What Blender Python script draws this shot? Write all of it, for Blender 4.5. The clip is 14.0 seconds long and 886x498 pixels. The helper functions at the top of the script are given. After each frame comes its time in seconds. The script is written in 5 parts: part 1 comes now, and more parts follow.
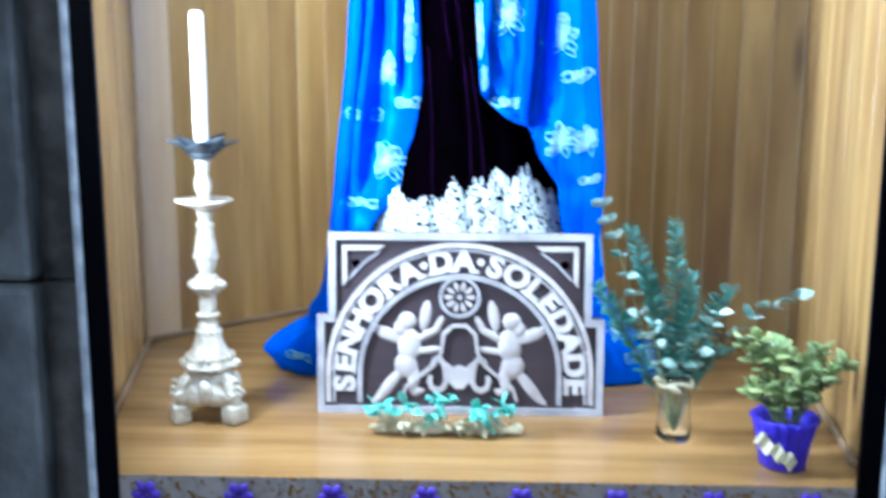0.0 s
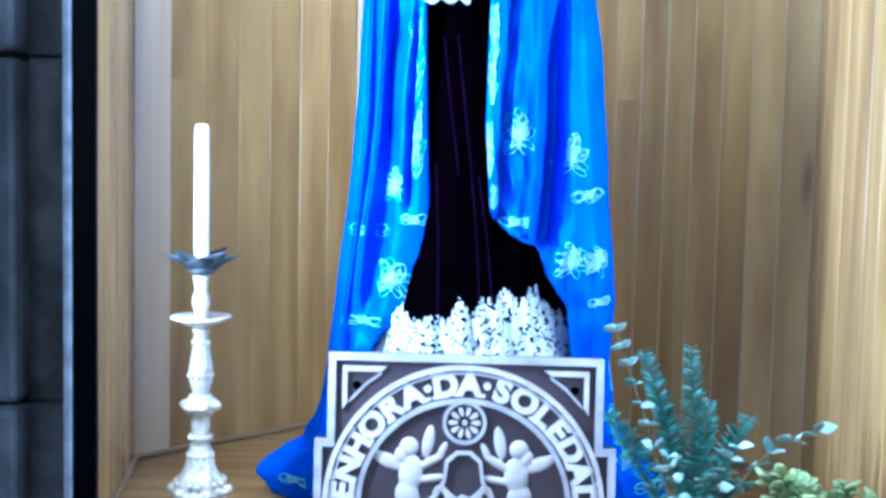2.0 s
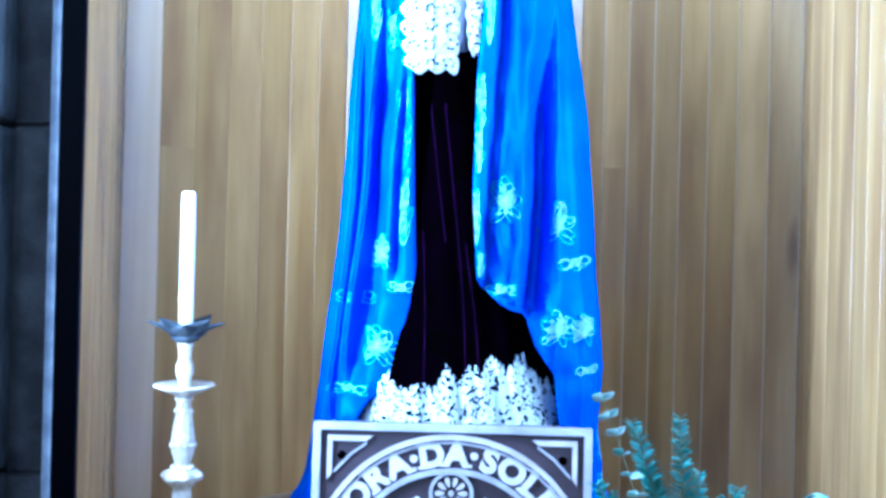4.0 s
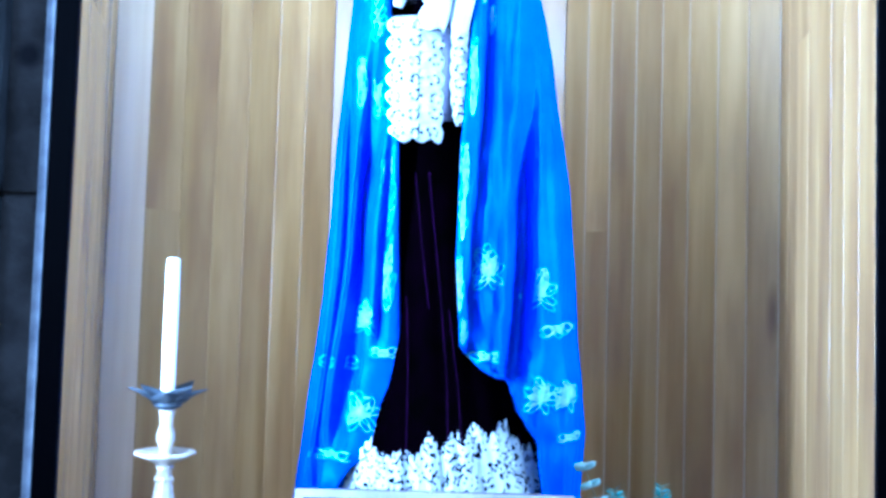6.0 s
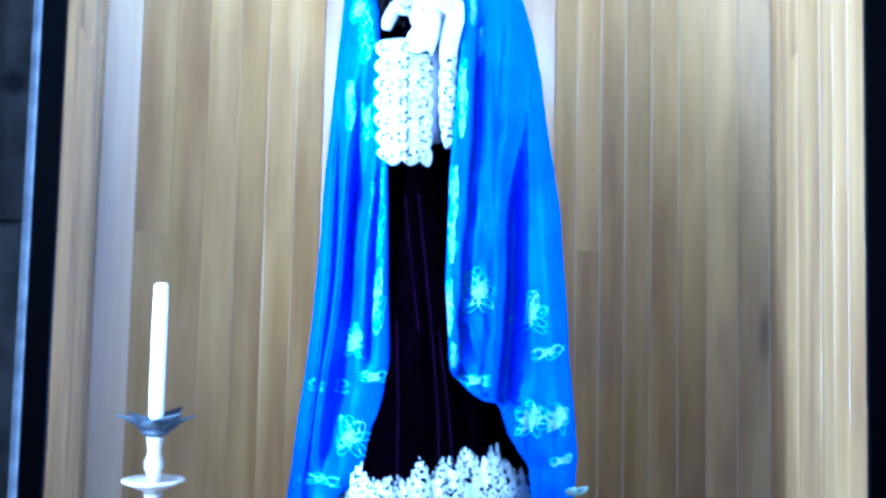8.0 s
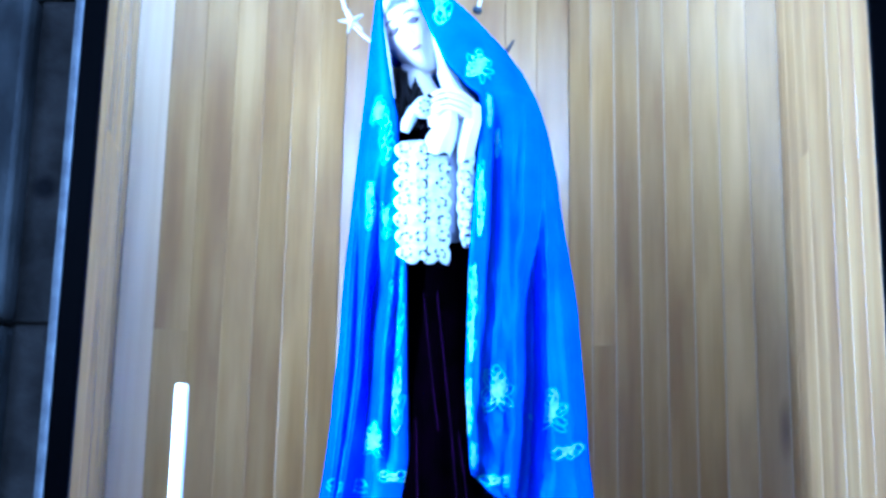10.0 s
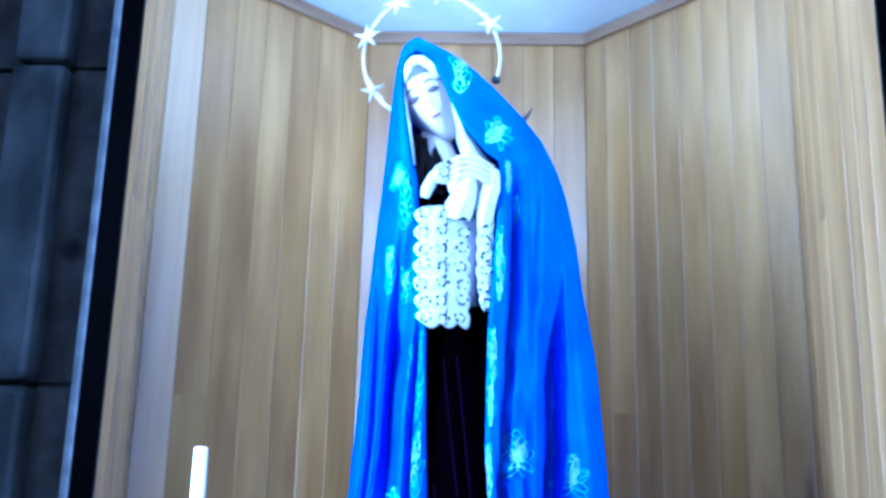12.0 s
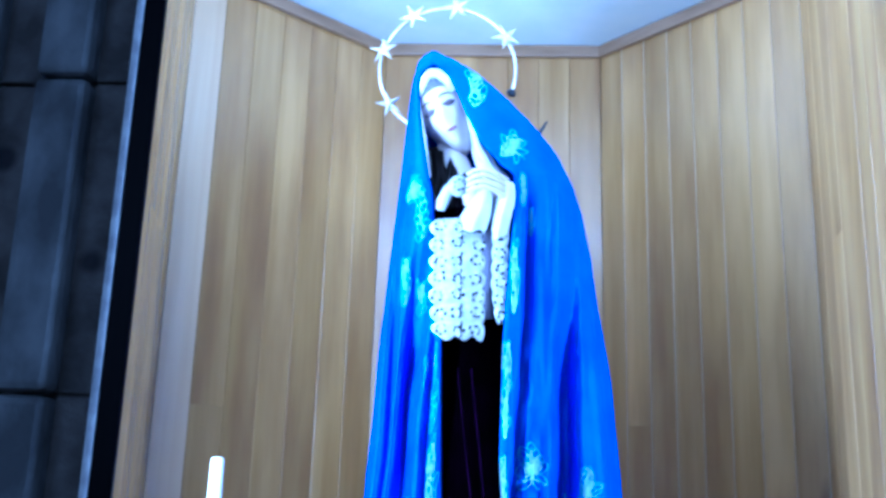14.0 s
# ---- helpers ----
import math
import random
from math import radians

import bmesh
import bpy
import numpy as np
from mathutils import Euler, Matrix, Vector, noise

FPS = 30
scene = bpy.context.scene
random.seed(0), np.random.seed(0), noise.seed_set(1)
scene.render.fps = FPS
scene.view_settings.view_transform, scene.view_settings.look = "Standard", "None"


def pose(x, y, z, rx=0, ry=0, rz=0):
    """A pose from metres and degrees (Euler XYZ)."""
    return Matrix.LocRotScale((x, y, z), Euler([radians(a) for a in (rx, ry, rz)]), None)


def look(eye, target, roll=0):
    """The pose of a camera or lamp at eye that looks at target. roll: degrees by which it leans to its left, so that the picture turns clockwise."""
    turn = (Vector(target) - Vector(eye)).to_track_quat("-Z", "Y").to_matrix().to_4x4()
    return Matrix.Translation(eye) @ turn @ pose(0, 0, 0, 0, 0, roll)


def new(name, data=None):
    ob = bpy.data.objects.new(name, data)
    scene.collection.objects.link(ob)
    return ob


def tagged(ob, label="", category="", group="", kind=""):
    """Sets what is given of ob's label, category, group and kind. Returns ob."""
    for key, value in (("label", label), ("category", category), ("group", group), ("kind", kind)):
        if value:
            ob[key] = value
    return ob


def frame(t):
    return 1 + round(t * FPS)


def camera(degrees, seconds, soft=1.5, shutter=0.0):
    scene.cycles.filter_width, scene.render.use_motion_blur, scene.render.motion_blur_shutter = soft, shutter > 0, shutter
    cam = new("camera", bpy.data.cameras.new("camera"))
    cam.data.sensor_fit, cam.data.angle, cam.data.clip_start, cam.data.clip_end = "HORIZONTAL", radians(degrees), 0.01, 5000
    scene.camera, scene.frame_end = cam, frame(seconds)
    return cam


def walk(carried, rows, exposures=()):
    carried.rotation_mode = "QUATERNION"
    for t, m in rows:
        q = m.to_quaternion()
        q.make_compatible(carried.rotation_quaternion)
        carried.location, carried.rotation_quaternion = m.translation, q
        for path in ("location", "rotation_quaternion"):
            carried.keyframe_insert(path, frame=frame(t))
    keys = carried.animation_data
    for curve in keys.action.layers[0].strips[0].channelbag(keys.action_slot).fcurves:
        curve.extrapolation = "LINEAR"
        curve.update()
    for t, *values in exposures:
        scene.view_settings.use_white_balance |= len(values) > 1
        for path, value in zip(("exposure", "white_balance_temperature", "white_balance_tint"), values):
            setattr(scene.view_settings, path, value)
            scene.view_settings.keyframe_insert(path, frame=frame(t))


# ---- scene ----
cam = camera(49.37, 14.0, soft=3.4, shutter=0.5)
# seconds, eye in metres, yaw to the left, pitch up, lean to the right
ROWS = [
    (0.0, 0.0283, -0.0430, 1.5558, 2.18, -9.87, -0.17),
    (0.1, 0.0357, -0.0439, 1.5533, 3.28, -9.08, -0.43),
    (0.4, 0.0177, -0.0078, 1.5529, 3.26, -7.73, -1.24),
    (0.5, 0.0068, -0.0013, 1.5536, 2.61, -7.71, -1.43),
    (1.0, -0.0038, 0.0187, 1.5617, 1.97, -6.11, -1.43),
    (1.5, -0.0155, 0.0185, 1.5701, 1.62, -4.54, -1.67),
    (2.0, -0.0042, 0.0168, 1.5781, 1.63, -3.70, -1.27),
    (2.5, -0.0040, 0.0224, 1.5815, 1.65, -2.62, -1.77),
    (3.0, -0.0010, 0.0221, 1.5799, 1.65, -1.26, -1.54),
    (5.5, 0.0001, 0.0132, 1.5998, 0.25, 2.04, -1.66),
    (6.0, -0.0004, 0.0069, 1.6083, 0.17, 3.31, -1.67),
    (6.5, 0.0051, 0.0028, 1.6130, -0.09, 3.73, -1.46),
    (7.0, -0.0041, 0.0027, 1.6156, -0.42, 3.76, -1.37),
    (7.5, -0.0057, 0.0039, 1.6224, -0.29, 3.92, -1.34),
    (8.0, 0.0056, 0.0136, 1.6253, -0.21, 4.15, -1.26),
    (8.5, -0.0026, 0.0051, 1.6529, 0.09, 5.21, -1.39),
    (8.7, -0.0060, 0.0049, 1.6525, -0.13, 6.31, -1.51),
    (10.8, -0.0097, -0.0070, 1.6260, 1.18, 11.22, -1.18),
    (11.0, -0.0134, -0.0073, 1.6230, 1.10, 12.04, -1.50),
    (11.5, -0.0081, -0.0086, 1.6234, 1.49, 12.99, -1.47),
    (12.0, -0.0113, -0.0112, 1.6233, 1.74, 13.68, -1.39),
    (12.5, -0.0109, -0.0147, 1.6247, 2.30, 13.52, -1.60),
    (13.0, -0.0033, -0.0152, 1.6275, 2.24, 14.11, -1.50),
    (13.5, -0.0090, -0.0153, 1.6247, 2.34, 14.54, -1.63),
    (14.0, -0.0113, -0.0220, 1.6277, 2.68, 14.19, -1.82),
]
walk(cam, [(t, pose(x, y, z, 0, 0, yaw) @ pose(0, 0, 0, 90 + pitch) @ pose(0, 0, 0, 0, 0, -lean)) for t, x, y, z, yaw, pitch, lean in ROWS],
     exposures=[(0.0, 0.14, 4640, 3), (1.0, 0.05, 4340, 4), (3.0, 0.0, 3840, 6), (5.5, -0.08, 3660, 8), (8.5, -0.16, 3560, 8), (11.0, -0.6, 3530, 10), (14.0, -0.88, 3560, 11)])

from mathutils.bvhtree import BVHTree

# ---- light: tall church windows behind and to the right of the viewer ----
world = bpy.data.worlds.new("world")
scene.world = world
world.use_nodes = True
wn = world.node_tree
sky = wn.nodes.new("ShaderNodeTexSky")
sky.sky_type, sky.sun_disc = "NISHITA", False
sky.sun_elevation, sky.sun_rotation = radians(40), radians(150)
wn.links.new(sky.outputs[0], wn.nodes["Background"].inputs[0])
wn.nodes["Background"].inputs[1].default_value = 0.1


def window_lamp(name, eye, target, wide, high, watts, colour):
    data = bpy.data.lights.new(name, "AREA")
    data.shape, data.size, data.size_y, data.energy, data.color = "RECTANGLE", wide, high, watts, colour
    ob = new(name, data)
    ob.matrix_world = look(eye, target)
    return ob


window_lamp("window_light", (0.0, -3.85, 3.98), (0.0, 2.0, 1.9), 2.4, 0.8, 100, (1.0, 1.0, 1.0))
window_lamp("window_light", (2.85, -1.2, 2.7), (0.0, 1.9, 1.6), 1.6, 2.0, 30, (1.0, 1.0, 1.0))
window_lamp("window_light", (-2.85, -1.6, 2.7), (0.0, 1.9, 1.6), 1.6, 2.0, 76, (1.0, 1.0, 1.0))
# lamp strips of the niche, fixed behind its front frame: one across the top, one behind each upright
window_lamp("niche_lamp", (0.02, 1.45, 2.62), (0.02, 1.75, 2.90), 1.0, 0.05, 14, (1.0, 1.0, 1.0))
window_lamp("niche_lamp", (-0.592, 1.430, 2.10), (0.62, 1.72, 2.10), 0.02, 1.5, 58, (1.0, 1.0, 1.0))
window_lamp("niche_lamp", (0.662, 1.430, 2.10), (-0.62, 1.55, 2.10), 0.02, 1.5, 26, (1.0, 1.0, 1.0))

# ---- materials ----
def material(name, colour, rough=0.5, metal=0.0, second=None, scale=20.0, bump=0.1, stretch=(1, 1, 1), fine=200.0, amount=0.5, vary=0.0, spec=None, sheen=0.0):
    m = bpy.data.materials.new(name)
    m.use_nodes = True
    n, l = m.node_tree.nodes, m.node_tree.links
    b = n["Principled BSDF"]
    b.inputs["Roughness"].default_value, b.inputs["Metallic"].default_value = rough, metal
    if spec is not None:
        b.inputs["Specular IOR Level"].default_value = spec
    b.inputs["Sheen Weight"].default_value = sheen
    co = n.new("ShaderNodeTexCoord")
    mp = n.new("ShaderNodeMapping")
    mp.inputs["Scale"].default_value = stretch
    l.new(co.outputs["Object"], mp.inputs[0])
    place = mp.outputs[0]
    if vary:
        info = n.new("ShaderNodeObjectInfo")
        mul = n.new("ShaderNodeMath")
        mul.operation, mul.inputs[1].default_value = "MULTIPLY", 37.0
        l.new(info.outputs["Random"], mul.inputs[0])
        add = n.new("ShaderNodeVectorMath")
        l.new(place, add.inputs[0])
        l.new(mul.outputs[0], add.inputs[1])
        place = add.outputs[0]
    big, small = n.new("ShaderNodeTexNoise"), n.new("ShaderNodeTexNoise")
    big.inputs["Scale"].default_value, big.inputs["Detail"].default_value = scale, 6
    small.inputs["Scale"].default_value, small.inputs["Detail"].default_value = fine, 3
    l.new(place, big.inputs["Vector"])
    l.new(place, small.inputs["Vector"])
    mix = n.new("ShaderNodeMix")
    mix.data_type = "RGBA"
    mix.inputs["A"].default_value = (*colour, 1)
    mix.inputs["B"].default_value = (*(second or [c * 0.7 for c in colour]), 1)
    ramp = n.new("ShaderNodeMapRange")
    ramp.inputs["From Min"].default_value, ramp.inputs["From Max"].default_value = 0.35, 0.7
    ramp.inputs["To Max"].default_value = amount * 2
    l.new(big.outputs[0], ramp.inputs[0])
    l.new(ramp.outputs[0], mix.inputs["Factor"])
    out = mix.outputs["Result"]
    if vary:
        hsv = n.new("ShaderNodeHueSaturation")
        rng = n.new("ShaderNodeMapRange")
        rng.inputs["To Min"].default_value, rng.inputs["To Max"].default_value = 1 - vary, 1 + vary
        l.new(info.outputs["Random"], rng.inputs[0])
        l.new(rng.outputs[0], hsv.inputs["Value"])
        l.new(out, hsv.inputs["Color"])
        out = hsv.outputs[0]
    l.new(out, b.inputs["Base Color"])
    if bump:
        sm = n.new("ShaderNodeMath")
        l.new(big.outputs[0], sm.inputs[0])
        l.new(small.outputs[0], sm.inputs[1])
        bp = n.new("ShaderNodeBump")
        bp.inputs["Strength"].default_value, bp.inputs["Distance"].default_value = bump, 0.004
        l.new(sm.outputs[0], bp.inputs["Height"])
        l.new(bp.outputs[0], b.inputs["Normal"])
    return m


def lace_material(name, colour, holes, scale):
    """White lace: pierced by many small openings through which the cloth behind shows."""
    m = material(name, colour, 0.8, second=[c * 0.8 for c in colour], scale=60, bump=0.5, fine=400)
    n, l = m.node_tree.nodes, m.node_tree.links
    vor = n.new("ShaderNodeTexVoronoi")
    vor.inputs["Scale"].default_value = scale
    co = n.new("ShaderNodeTexCoord")
    l.new(co.outputs["Object"], vor.inputs["Vector"])
    noi = n.new("ShaderNodeTexNoise")
    noi.inputs["Scale"].default_value = scale * 0.33
    l.new(co.outputs["Object"], noi.inputs["Vector"])
    mul = n.new("ShaderNodeMath")
    mul.operation = "MULTIPLY"
    l.new(noi.outputs[0], mul.inputs[0])
    mul.inputs[1].default_value = holes
    less = n.new("ShaderNodeMath")
    less.operation = "LESS_THAN"
    l.new(vor.outputs["Distance"], less.inputs[0])
    l.new(mul.outputs[0], less.inputs[1])
    clear, mix = n.new("ShaderNodeBsdfTransparent"), n.new("ShaderNodeMixShader")
    l.new(less.outputs[0], mix.inputs[0])
    l.new(n["Principled BSDF"].outputs[0], mix.inputs[1])
    l.new(clear.outputs[0], mix.inputs[2])
    l.new(mix.outputs[0], n["Material Output"].inputs[0])
    return m


WOOD = material("plank_wood", (0.46, 0.288, 0.098), 0.24, second=(0.30, 0.174, 0.048), scale=2.6, stretch=(7, 7, 0.45), fine=26, bump=0.04, amount=0.48, vary=0.12)
TRIM = material("trim_wood", (0.30, 0.20, 0.11), 0.4, second=(0.2, 0.125, 0.06), scale=4.0, stretch=(1.5, 9, 9), fine=40, bump=0.06)


def add_knots(m):
    """Sparse dark knots and cloudy tone in a plank material."""
    n, l = m.node_tree.nodes, m.node_tree.links
    b = n["Principled BSDF"]
    old = b.inputs["Base Color"].links[0].from_socket
    co, mp, info, add = n.new("ShaderNodeTexCoord"), n.new("ShaderNodeMapping"), n.new("ShaderNodeObjectInfo"), n.new("ShaderNodeVectorMath")
    mul = n.new("ShaderNodeMath")
    mul.operation, mul.inputs[1].default_value = "MULTIPLY", 53.0
    mp.inputs["Scale"].default_value = (9, 0.1, 2.2)
    l.new(co.outputs["Object"], mp.inputs[0])
    l.new(info.outputs["Random"], mul.inputs[0])
    l.new(mp.outputs[0], add.inputs[0])
    l.new(mul.outputs[0], add.inputs[1])
    vor, rng, cloud, crng, mix, mix2 = n.new("ShaderNodeTexVoronoi"), n.new("ShaderNodeMapRange"), n.new("ShaderNodeTexNoise"), n.new("ShaderNodeMapRange"), n.new("ShaderNodeMix"), n.new("ShaderNodeMix")
    vor.inputs["Scale"].default_value = 0.55
    l.new(add.outputs[0], vor.inputs["Vector"])
    for k, v in (("From Min", 0.03), ("From Max", 0.11), ("To Min", 0.75), ("To Max", 0.0)):
        rng.inputs[k].default_value = v
    l.new(vor.outputs["Distance"], rng.inputs[0])
    cloud.inputs["Scale"].default_value, cloud.inputs["Detail"].default_value = 0.9, 4
    l.new(add.outputs[0], cloud.inputs["Vector"])
    for k, v in (("From Min", 0.42), ("From Max", 0.78), ("To Min", 0.0), ("To Max", 0.8)):
        crng.inputs[k].default_value = v
    l.new(cloud.outputs[0], crng.inputs[0])
    for x in (mix, mix2):
        x.data_type = "RGBA"
    l.new(old, mix.inputs["A"])
    mix.inputs["B"].default_value = (0.20, 0.105, 0.04, 1)
    l.new(crng.outputs[0], mix.inputs["Factor"])
    l.new(mix.outputs["Result"], mix2.inputs["A"])
    mix2.inputs["B"].default_value = (0.07, 0.035, 0.015, 1)
    l.new(rng.outputs[0], mix2.inputs["Factor"])
    l.new(mix2.outputs["Result"], b.inputs["Base Color"])


add_knots(WOOD)
# paler colour for plank chamfers, standing for light caught along the edges
LIT_ARRIS = material("lit_plank_edge", (0.50, 0.36, 0.20), 0.4, second=(0.42, 0.28, 0.13), scale=6, bump=0)
# plank wood made paler: a glossy reflection is put into the colour
SHEEN_WOOD = material("sheen_plank_wood", (0.60, 0.44, 0.245), 0.25, second=(0.48, 0.33, 0.16), scale=2.6, stretch=(10, 10, 0.5), fine=26, bump=0.05, amount=0.4)
SHELF = material("shelf_wood", (0.28, 0.16, 0.052), 0.22, second=(0.18, 0.095, 0.028), scale=3.0, stretch=(0.7, 9, 9), fine=30, bump=0.03)
PLASTER = material("white_plaster", (0.72, 0.81, 0.81), 0.8, second=(0.64, 0.75, 0.77), scale=9, fine=90, bump=0.25)
CONCRETE = material("board_marked_concrete", (0.115, 0.120, 0.125), 0.8, second=(0.045, 0.047, 0.050), scale=7, stretch=(1.6, 1.6, 1), fine=60, bump=0.8, amount=0.65, spec=0.15)


def add_pits(m):
    """Round dark blow holes and stains in concrete."""
    n, l = m.node_tree.nodes, m.node_tree.links
    b = n["Principled BSDF"]
    old = b.inputs["Base Color"].links[0].from_socket
    co, vor, rng, mix = n.new("ShaderNodeTexCoord"), n.new("ShaderNodeTexVoronoi"), n.new("ShaderNodeMapRange"), n.new("ShaderNodeMix")
    vor.inputs["Scale"].default_value = 5.5
    l.new(co.outputs["Object"], vor.inputs["Vector"])
    for k, v in (("From Min", 0.08), ("From Max", 0.15), ("To Min", 0.85), ("To Max", 0.0)):
        rng.inputs[k].default_value = v
    l.new(vor.outputs["Distance"], rng.inputs[0])
    mix.data_type = "RGBA"
    l.new(old, mix.inputs["A"])
    mix.inputs["B"].default_value = (0.006, 0.006, 0.009, 1)
    l.new(rng.outputs[0], mix.inputs["Factor"])
    l.new(mix.outputs["Result"], b.inputs["Base Color"])


add_pits(CONCRETE)
# brownish concrete between the ribs, darkened: the recesses' shade is in its colour
SHADED_CAST = material("shaded_rough_concrete", (0.066, 0.061, 0.056), 0.9, second=(0.028, 0.026, 0.024), scale=14, fine=120, bump=0.9, amount=0.6, spec=0.15)
add_pits(SHADED_CAST)
CEMENT_EDGE = material("pale_cement_edge", (0.38, 0.40, 0.43), 0.8, second=(0.18, 0.19, 0.22), scale=30, fine=200, bump=0.3)
BLACK = material("black_lacquer", (0.0008, 0.0008, 0.002), 0.4, scale=12, bump=0.02, spec=0.03)
ROOM = material("church_plaster", (0.55, 0.52, 0.47), 0.85, scale=2, fine=40, bump=0.2)
TILES = material("church_floor", (0.22, 0.17, 0.13), 0.45, scale=3, fine=60, bump=0.1)
BLUE = material("blue_satin", (0.0006, 0.074, 0.54), 0.42, second=(0.0004, 0.050, 0.44), scale=16, fine=130, bump=0.28, spec=0.45)
BLUE.node_tree.nodes["Principled BSDF"].inputs["Specular Tint"].default_value = (0.02, 0.55, 1.0, 1.0)
THREAD = material("pale_embroidery", (0.17, 0.37, 0.45), 0.6, second=(0.36, 0.54, 0.57), scale=90, fine=500, bump=0.5)
VELVET = material("black_velvet", (0.0002, 0.00015, 0.00025), 0.95, second=(0.0005, 0.0001, 0.0007), scale=20, fine=300, bump=0.1, spec=0.0)
LACE = material("white_lace", (0.50, 0.52, 0.48), 0.8, second=(0.32, 0.36, 0.35), scale=75, fine=420, bump=0.7, amount=0.4)
HEMLACE = lace_material("hem_lace", (0.58, 0.62, 0.62), 0.80, 115)
PIPING = material("violet_piping", (0.010, 0.002, 0.016), 0.9, second=(0.003, 0.001, 0.005), scale=30, bump=0.2, spec=0.0)
LINEN = material("white_linen", (0.60, 0.62, 0.63), 0.8, second=(0.50, 0.53, 0.57), scale=30, fine=300, bump=0.2)
GREYBAND = material("grey_band", (0.09, 0.09, 0.13), 0.8, scale=40, bump=0.2)
SKIN = material("painted_wood_face", (0.50, 0.455, 0.435), 0.5, second=(0.47, 0.40, 0.38), scale=14, fine=120, bump=0.02)
LIPS = material("painted_lips", (0.17, 0.06, 0.075), 0.45, bump=0)
BROW = material("painted_brow", (0.07, 0.05, 0.06), 0.6, bump=0)
HAIR = material("black_hair", (0.002, 0.0016, 0.0016), 0.6, second=(0.008, 0.006, 0.006), scale=60, stretch=(1, 1, 0.3), bump=0.5, spec=0.05)
SILVER = material("halo_metal", (0.74, 0.73, 0.68), 0.32, metal=0.7, scale=40, fine=200, bump=0.05)
GILT = material("pale_gilt", (0.86, 0.82, 0.66), 0.4, metal=0.35, scale=40, bump=0.05)
TARNISH = material("tarnished_metal", (0.008, 0.010, 0.013), 0.55, metal=0.1, second=(0.040, 0.045, 0.049), scale=25, bump=0.3, spec=0.25)
WAX = material("white_wax", (0.82, 0.80, 0.74), 0.4, second=(0.76, 0.73, 0.66), scale=14, bump=0.05)
IVORY = material("silvered_wood", (0.52, 0.475, 0.38), 0.32, metal=0.25, second=(0.25, 0.195, 0.115), scale=45, fine=130, bump=0.7, amount=0.4)
CARVE = material("dark_stained_board", (0.033, 0.019, 0.023), 0.55, second=(0.019, 0.011, 0.013), scale=6, stretch=(1, 8, 8), fine=60, bump=0.1)
PALE = material("pale_carving", (0.45, 0.395, 0.365), 0.55, second=(0.31, 0.265, 0.245), scale=25, fine=200, bump=0.15)
RIM = material("grey_white_border", (0.36, 0.335, 0.335), 0.5, second=(0.22, 0.20, 0.20), scale=20, fine=150, bump=0.15)
FERN = material("fern_green", (0.022, 0.100, 0.062), 0.5, second=(0.08, 0.21, 0.17), scale=30, bump=0.1)
EUCA = material("eucalyptus_leaf", (0.09, 0.20, 0.15), 0.35, second=(0.36, 0.46, 0.40), scale=22, bump=0.1, amount=0.65, vary=0.3)
STEM = material("plant_stem", (0.10, 0.12, 0.05), 0.6, scale=30, bump=0.2)
JADE = material("jade_leaf", (0.095, 0.145, 0.035), 0.3, second=(0.30, 0.33, 0.12), scale=24, bump=0.05, amount=0.45, vary=0.45)
AQUA = material("aqua_green_leaf", (0.07, 0.34, 0.25), 0.5, second=(0.22, 0.52, 0.42), scale=30, bump=0.1, vary=0.25)
CREAM = material("cream_base", (0.52, 0.47, 0.30), 0.6, second=(0.34, 0.29, 0.16), scale=25, bump=0.2)
FOIL = material("violet_foil", (0.045, 0.022, 0.50), 0.3, second=(0.025, 0.012, 0.3), scale=30, bump=0.4)
VIOLET = material("violet_cloth", (0.05, 0.015, 0.30), 0.7, scale=50, bump=0.3)
ECRU = lace_material("ecru_lace", (0.24, 0.21, 0.19), 0.8, 110)
GLASS = bpy.data.materials.new("clear_glass")
GLASS.use_nodes = True
_g = GLASS.node_tree.nodes["Principled BSDF"]
_g.inputs["Transmission Weight"].default_value, _g.inputs["Roughness"].default_value, _g.inputs["IOR"].default_value = 1.0, 0.03, 1.45
_g.inputs["Base Color"].default_value = (0.95, 0.98, 0.98, 1)


# ---- mesh helpers ----
def finish(name, bm, mats, parent=None, smooth=True):
    me = bpy.data.meshes.new(name)
    bmesh.ops.recalc_face_normals(bm, faces=bm.faces)
    bm.to_mesh(me)
    bm.free()
    for m in (mats if isinstance(mats, (list, tuple)) else [mats]):
        me.materials.append(m)
    for p in me.polygons:
        p.use_smooth = smooth
    ob = new(name, me)
    if parent:
        ob.parent = parent
    return ob


def part(name, bm, mat, parent, label="", smooth=True):
    ob = finish(name, bm, mat, parent, smooth)
    return tagged(ob, label) if label else ob


def empty(name, at=(0, 0, 0), label="", category="", group="", kind=""):
    ob = new(name)
    ob.empty_display_size = 0.05
    ob.location = at
    return tagged(ob, label, category, group, kind)


def add_box(bm, lo, hi, bevel=0.0, mi=0):
    c = [(a + b) / 2 for a, b in zip(lo, hi)]
    s = [b - a for a, b in zip(lo, hi)]
    r = bmesh.ops.create_cube(bm, size=1, matrix=Matrix.Translation(c) @ Matrix.Diagonal((*s, 1)))
    fs = {f for v in r["verts"] for f in v.link_faces}
    if bevel:
        es = list({e for v in r["verts"] for e in v.link_edges})
        res = bmesh.ops.bevel(bm, geom=es, offset=bevel, segments=2, affect="EDGES", profile=0.5)
        fs |= set(res["faces"])
    for f in fs:
        if f.is_valid:
            f.material_index = mi


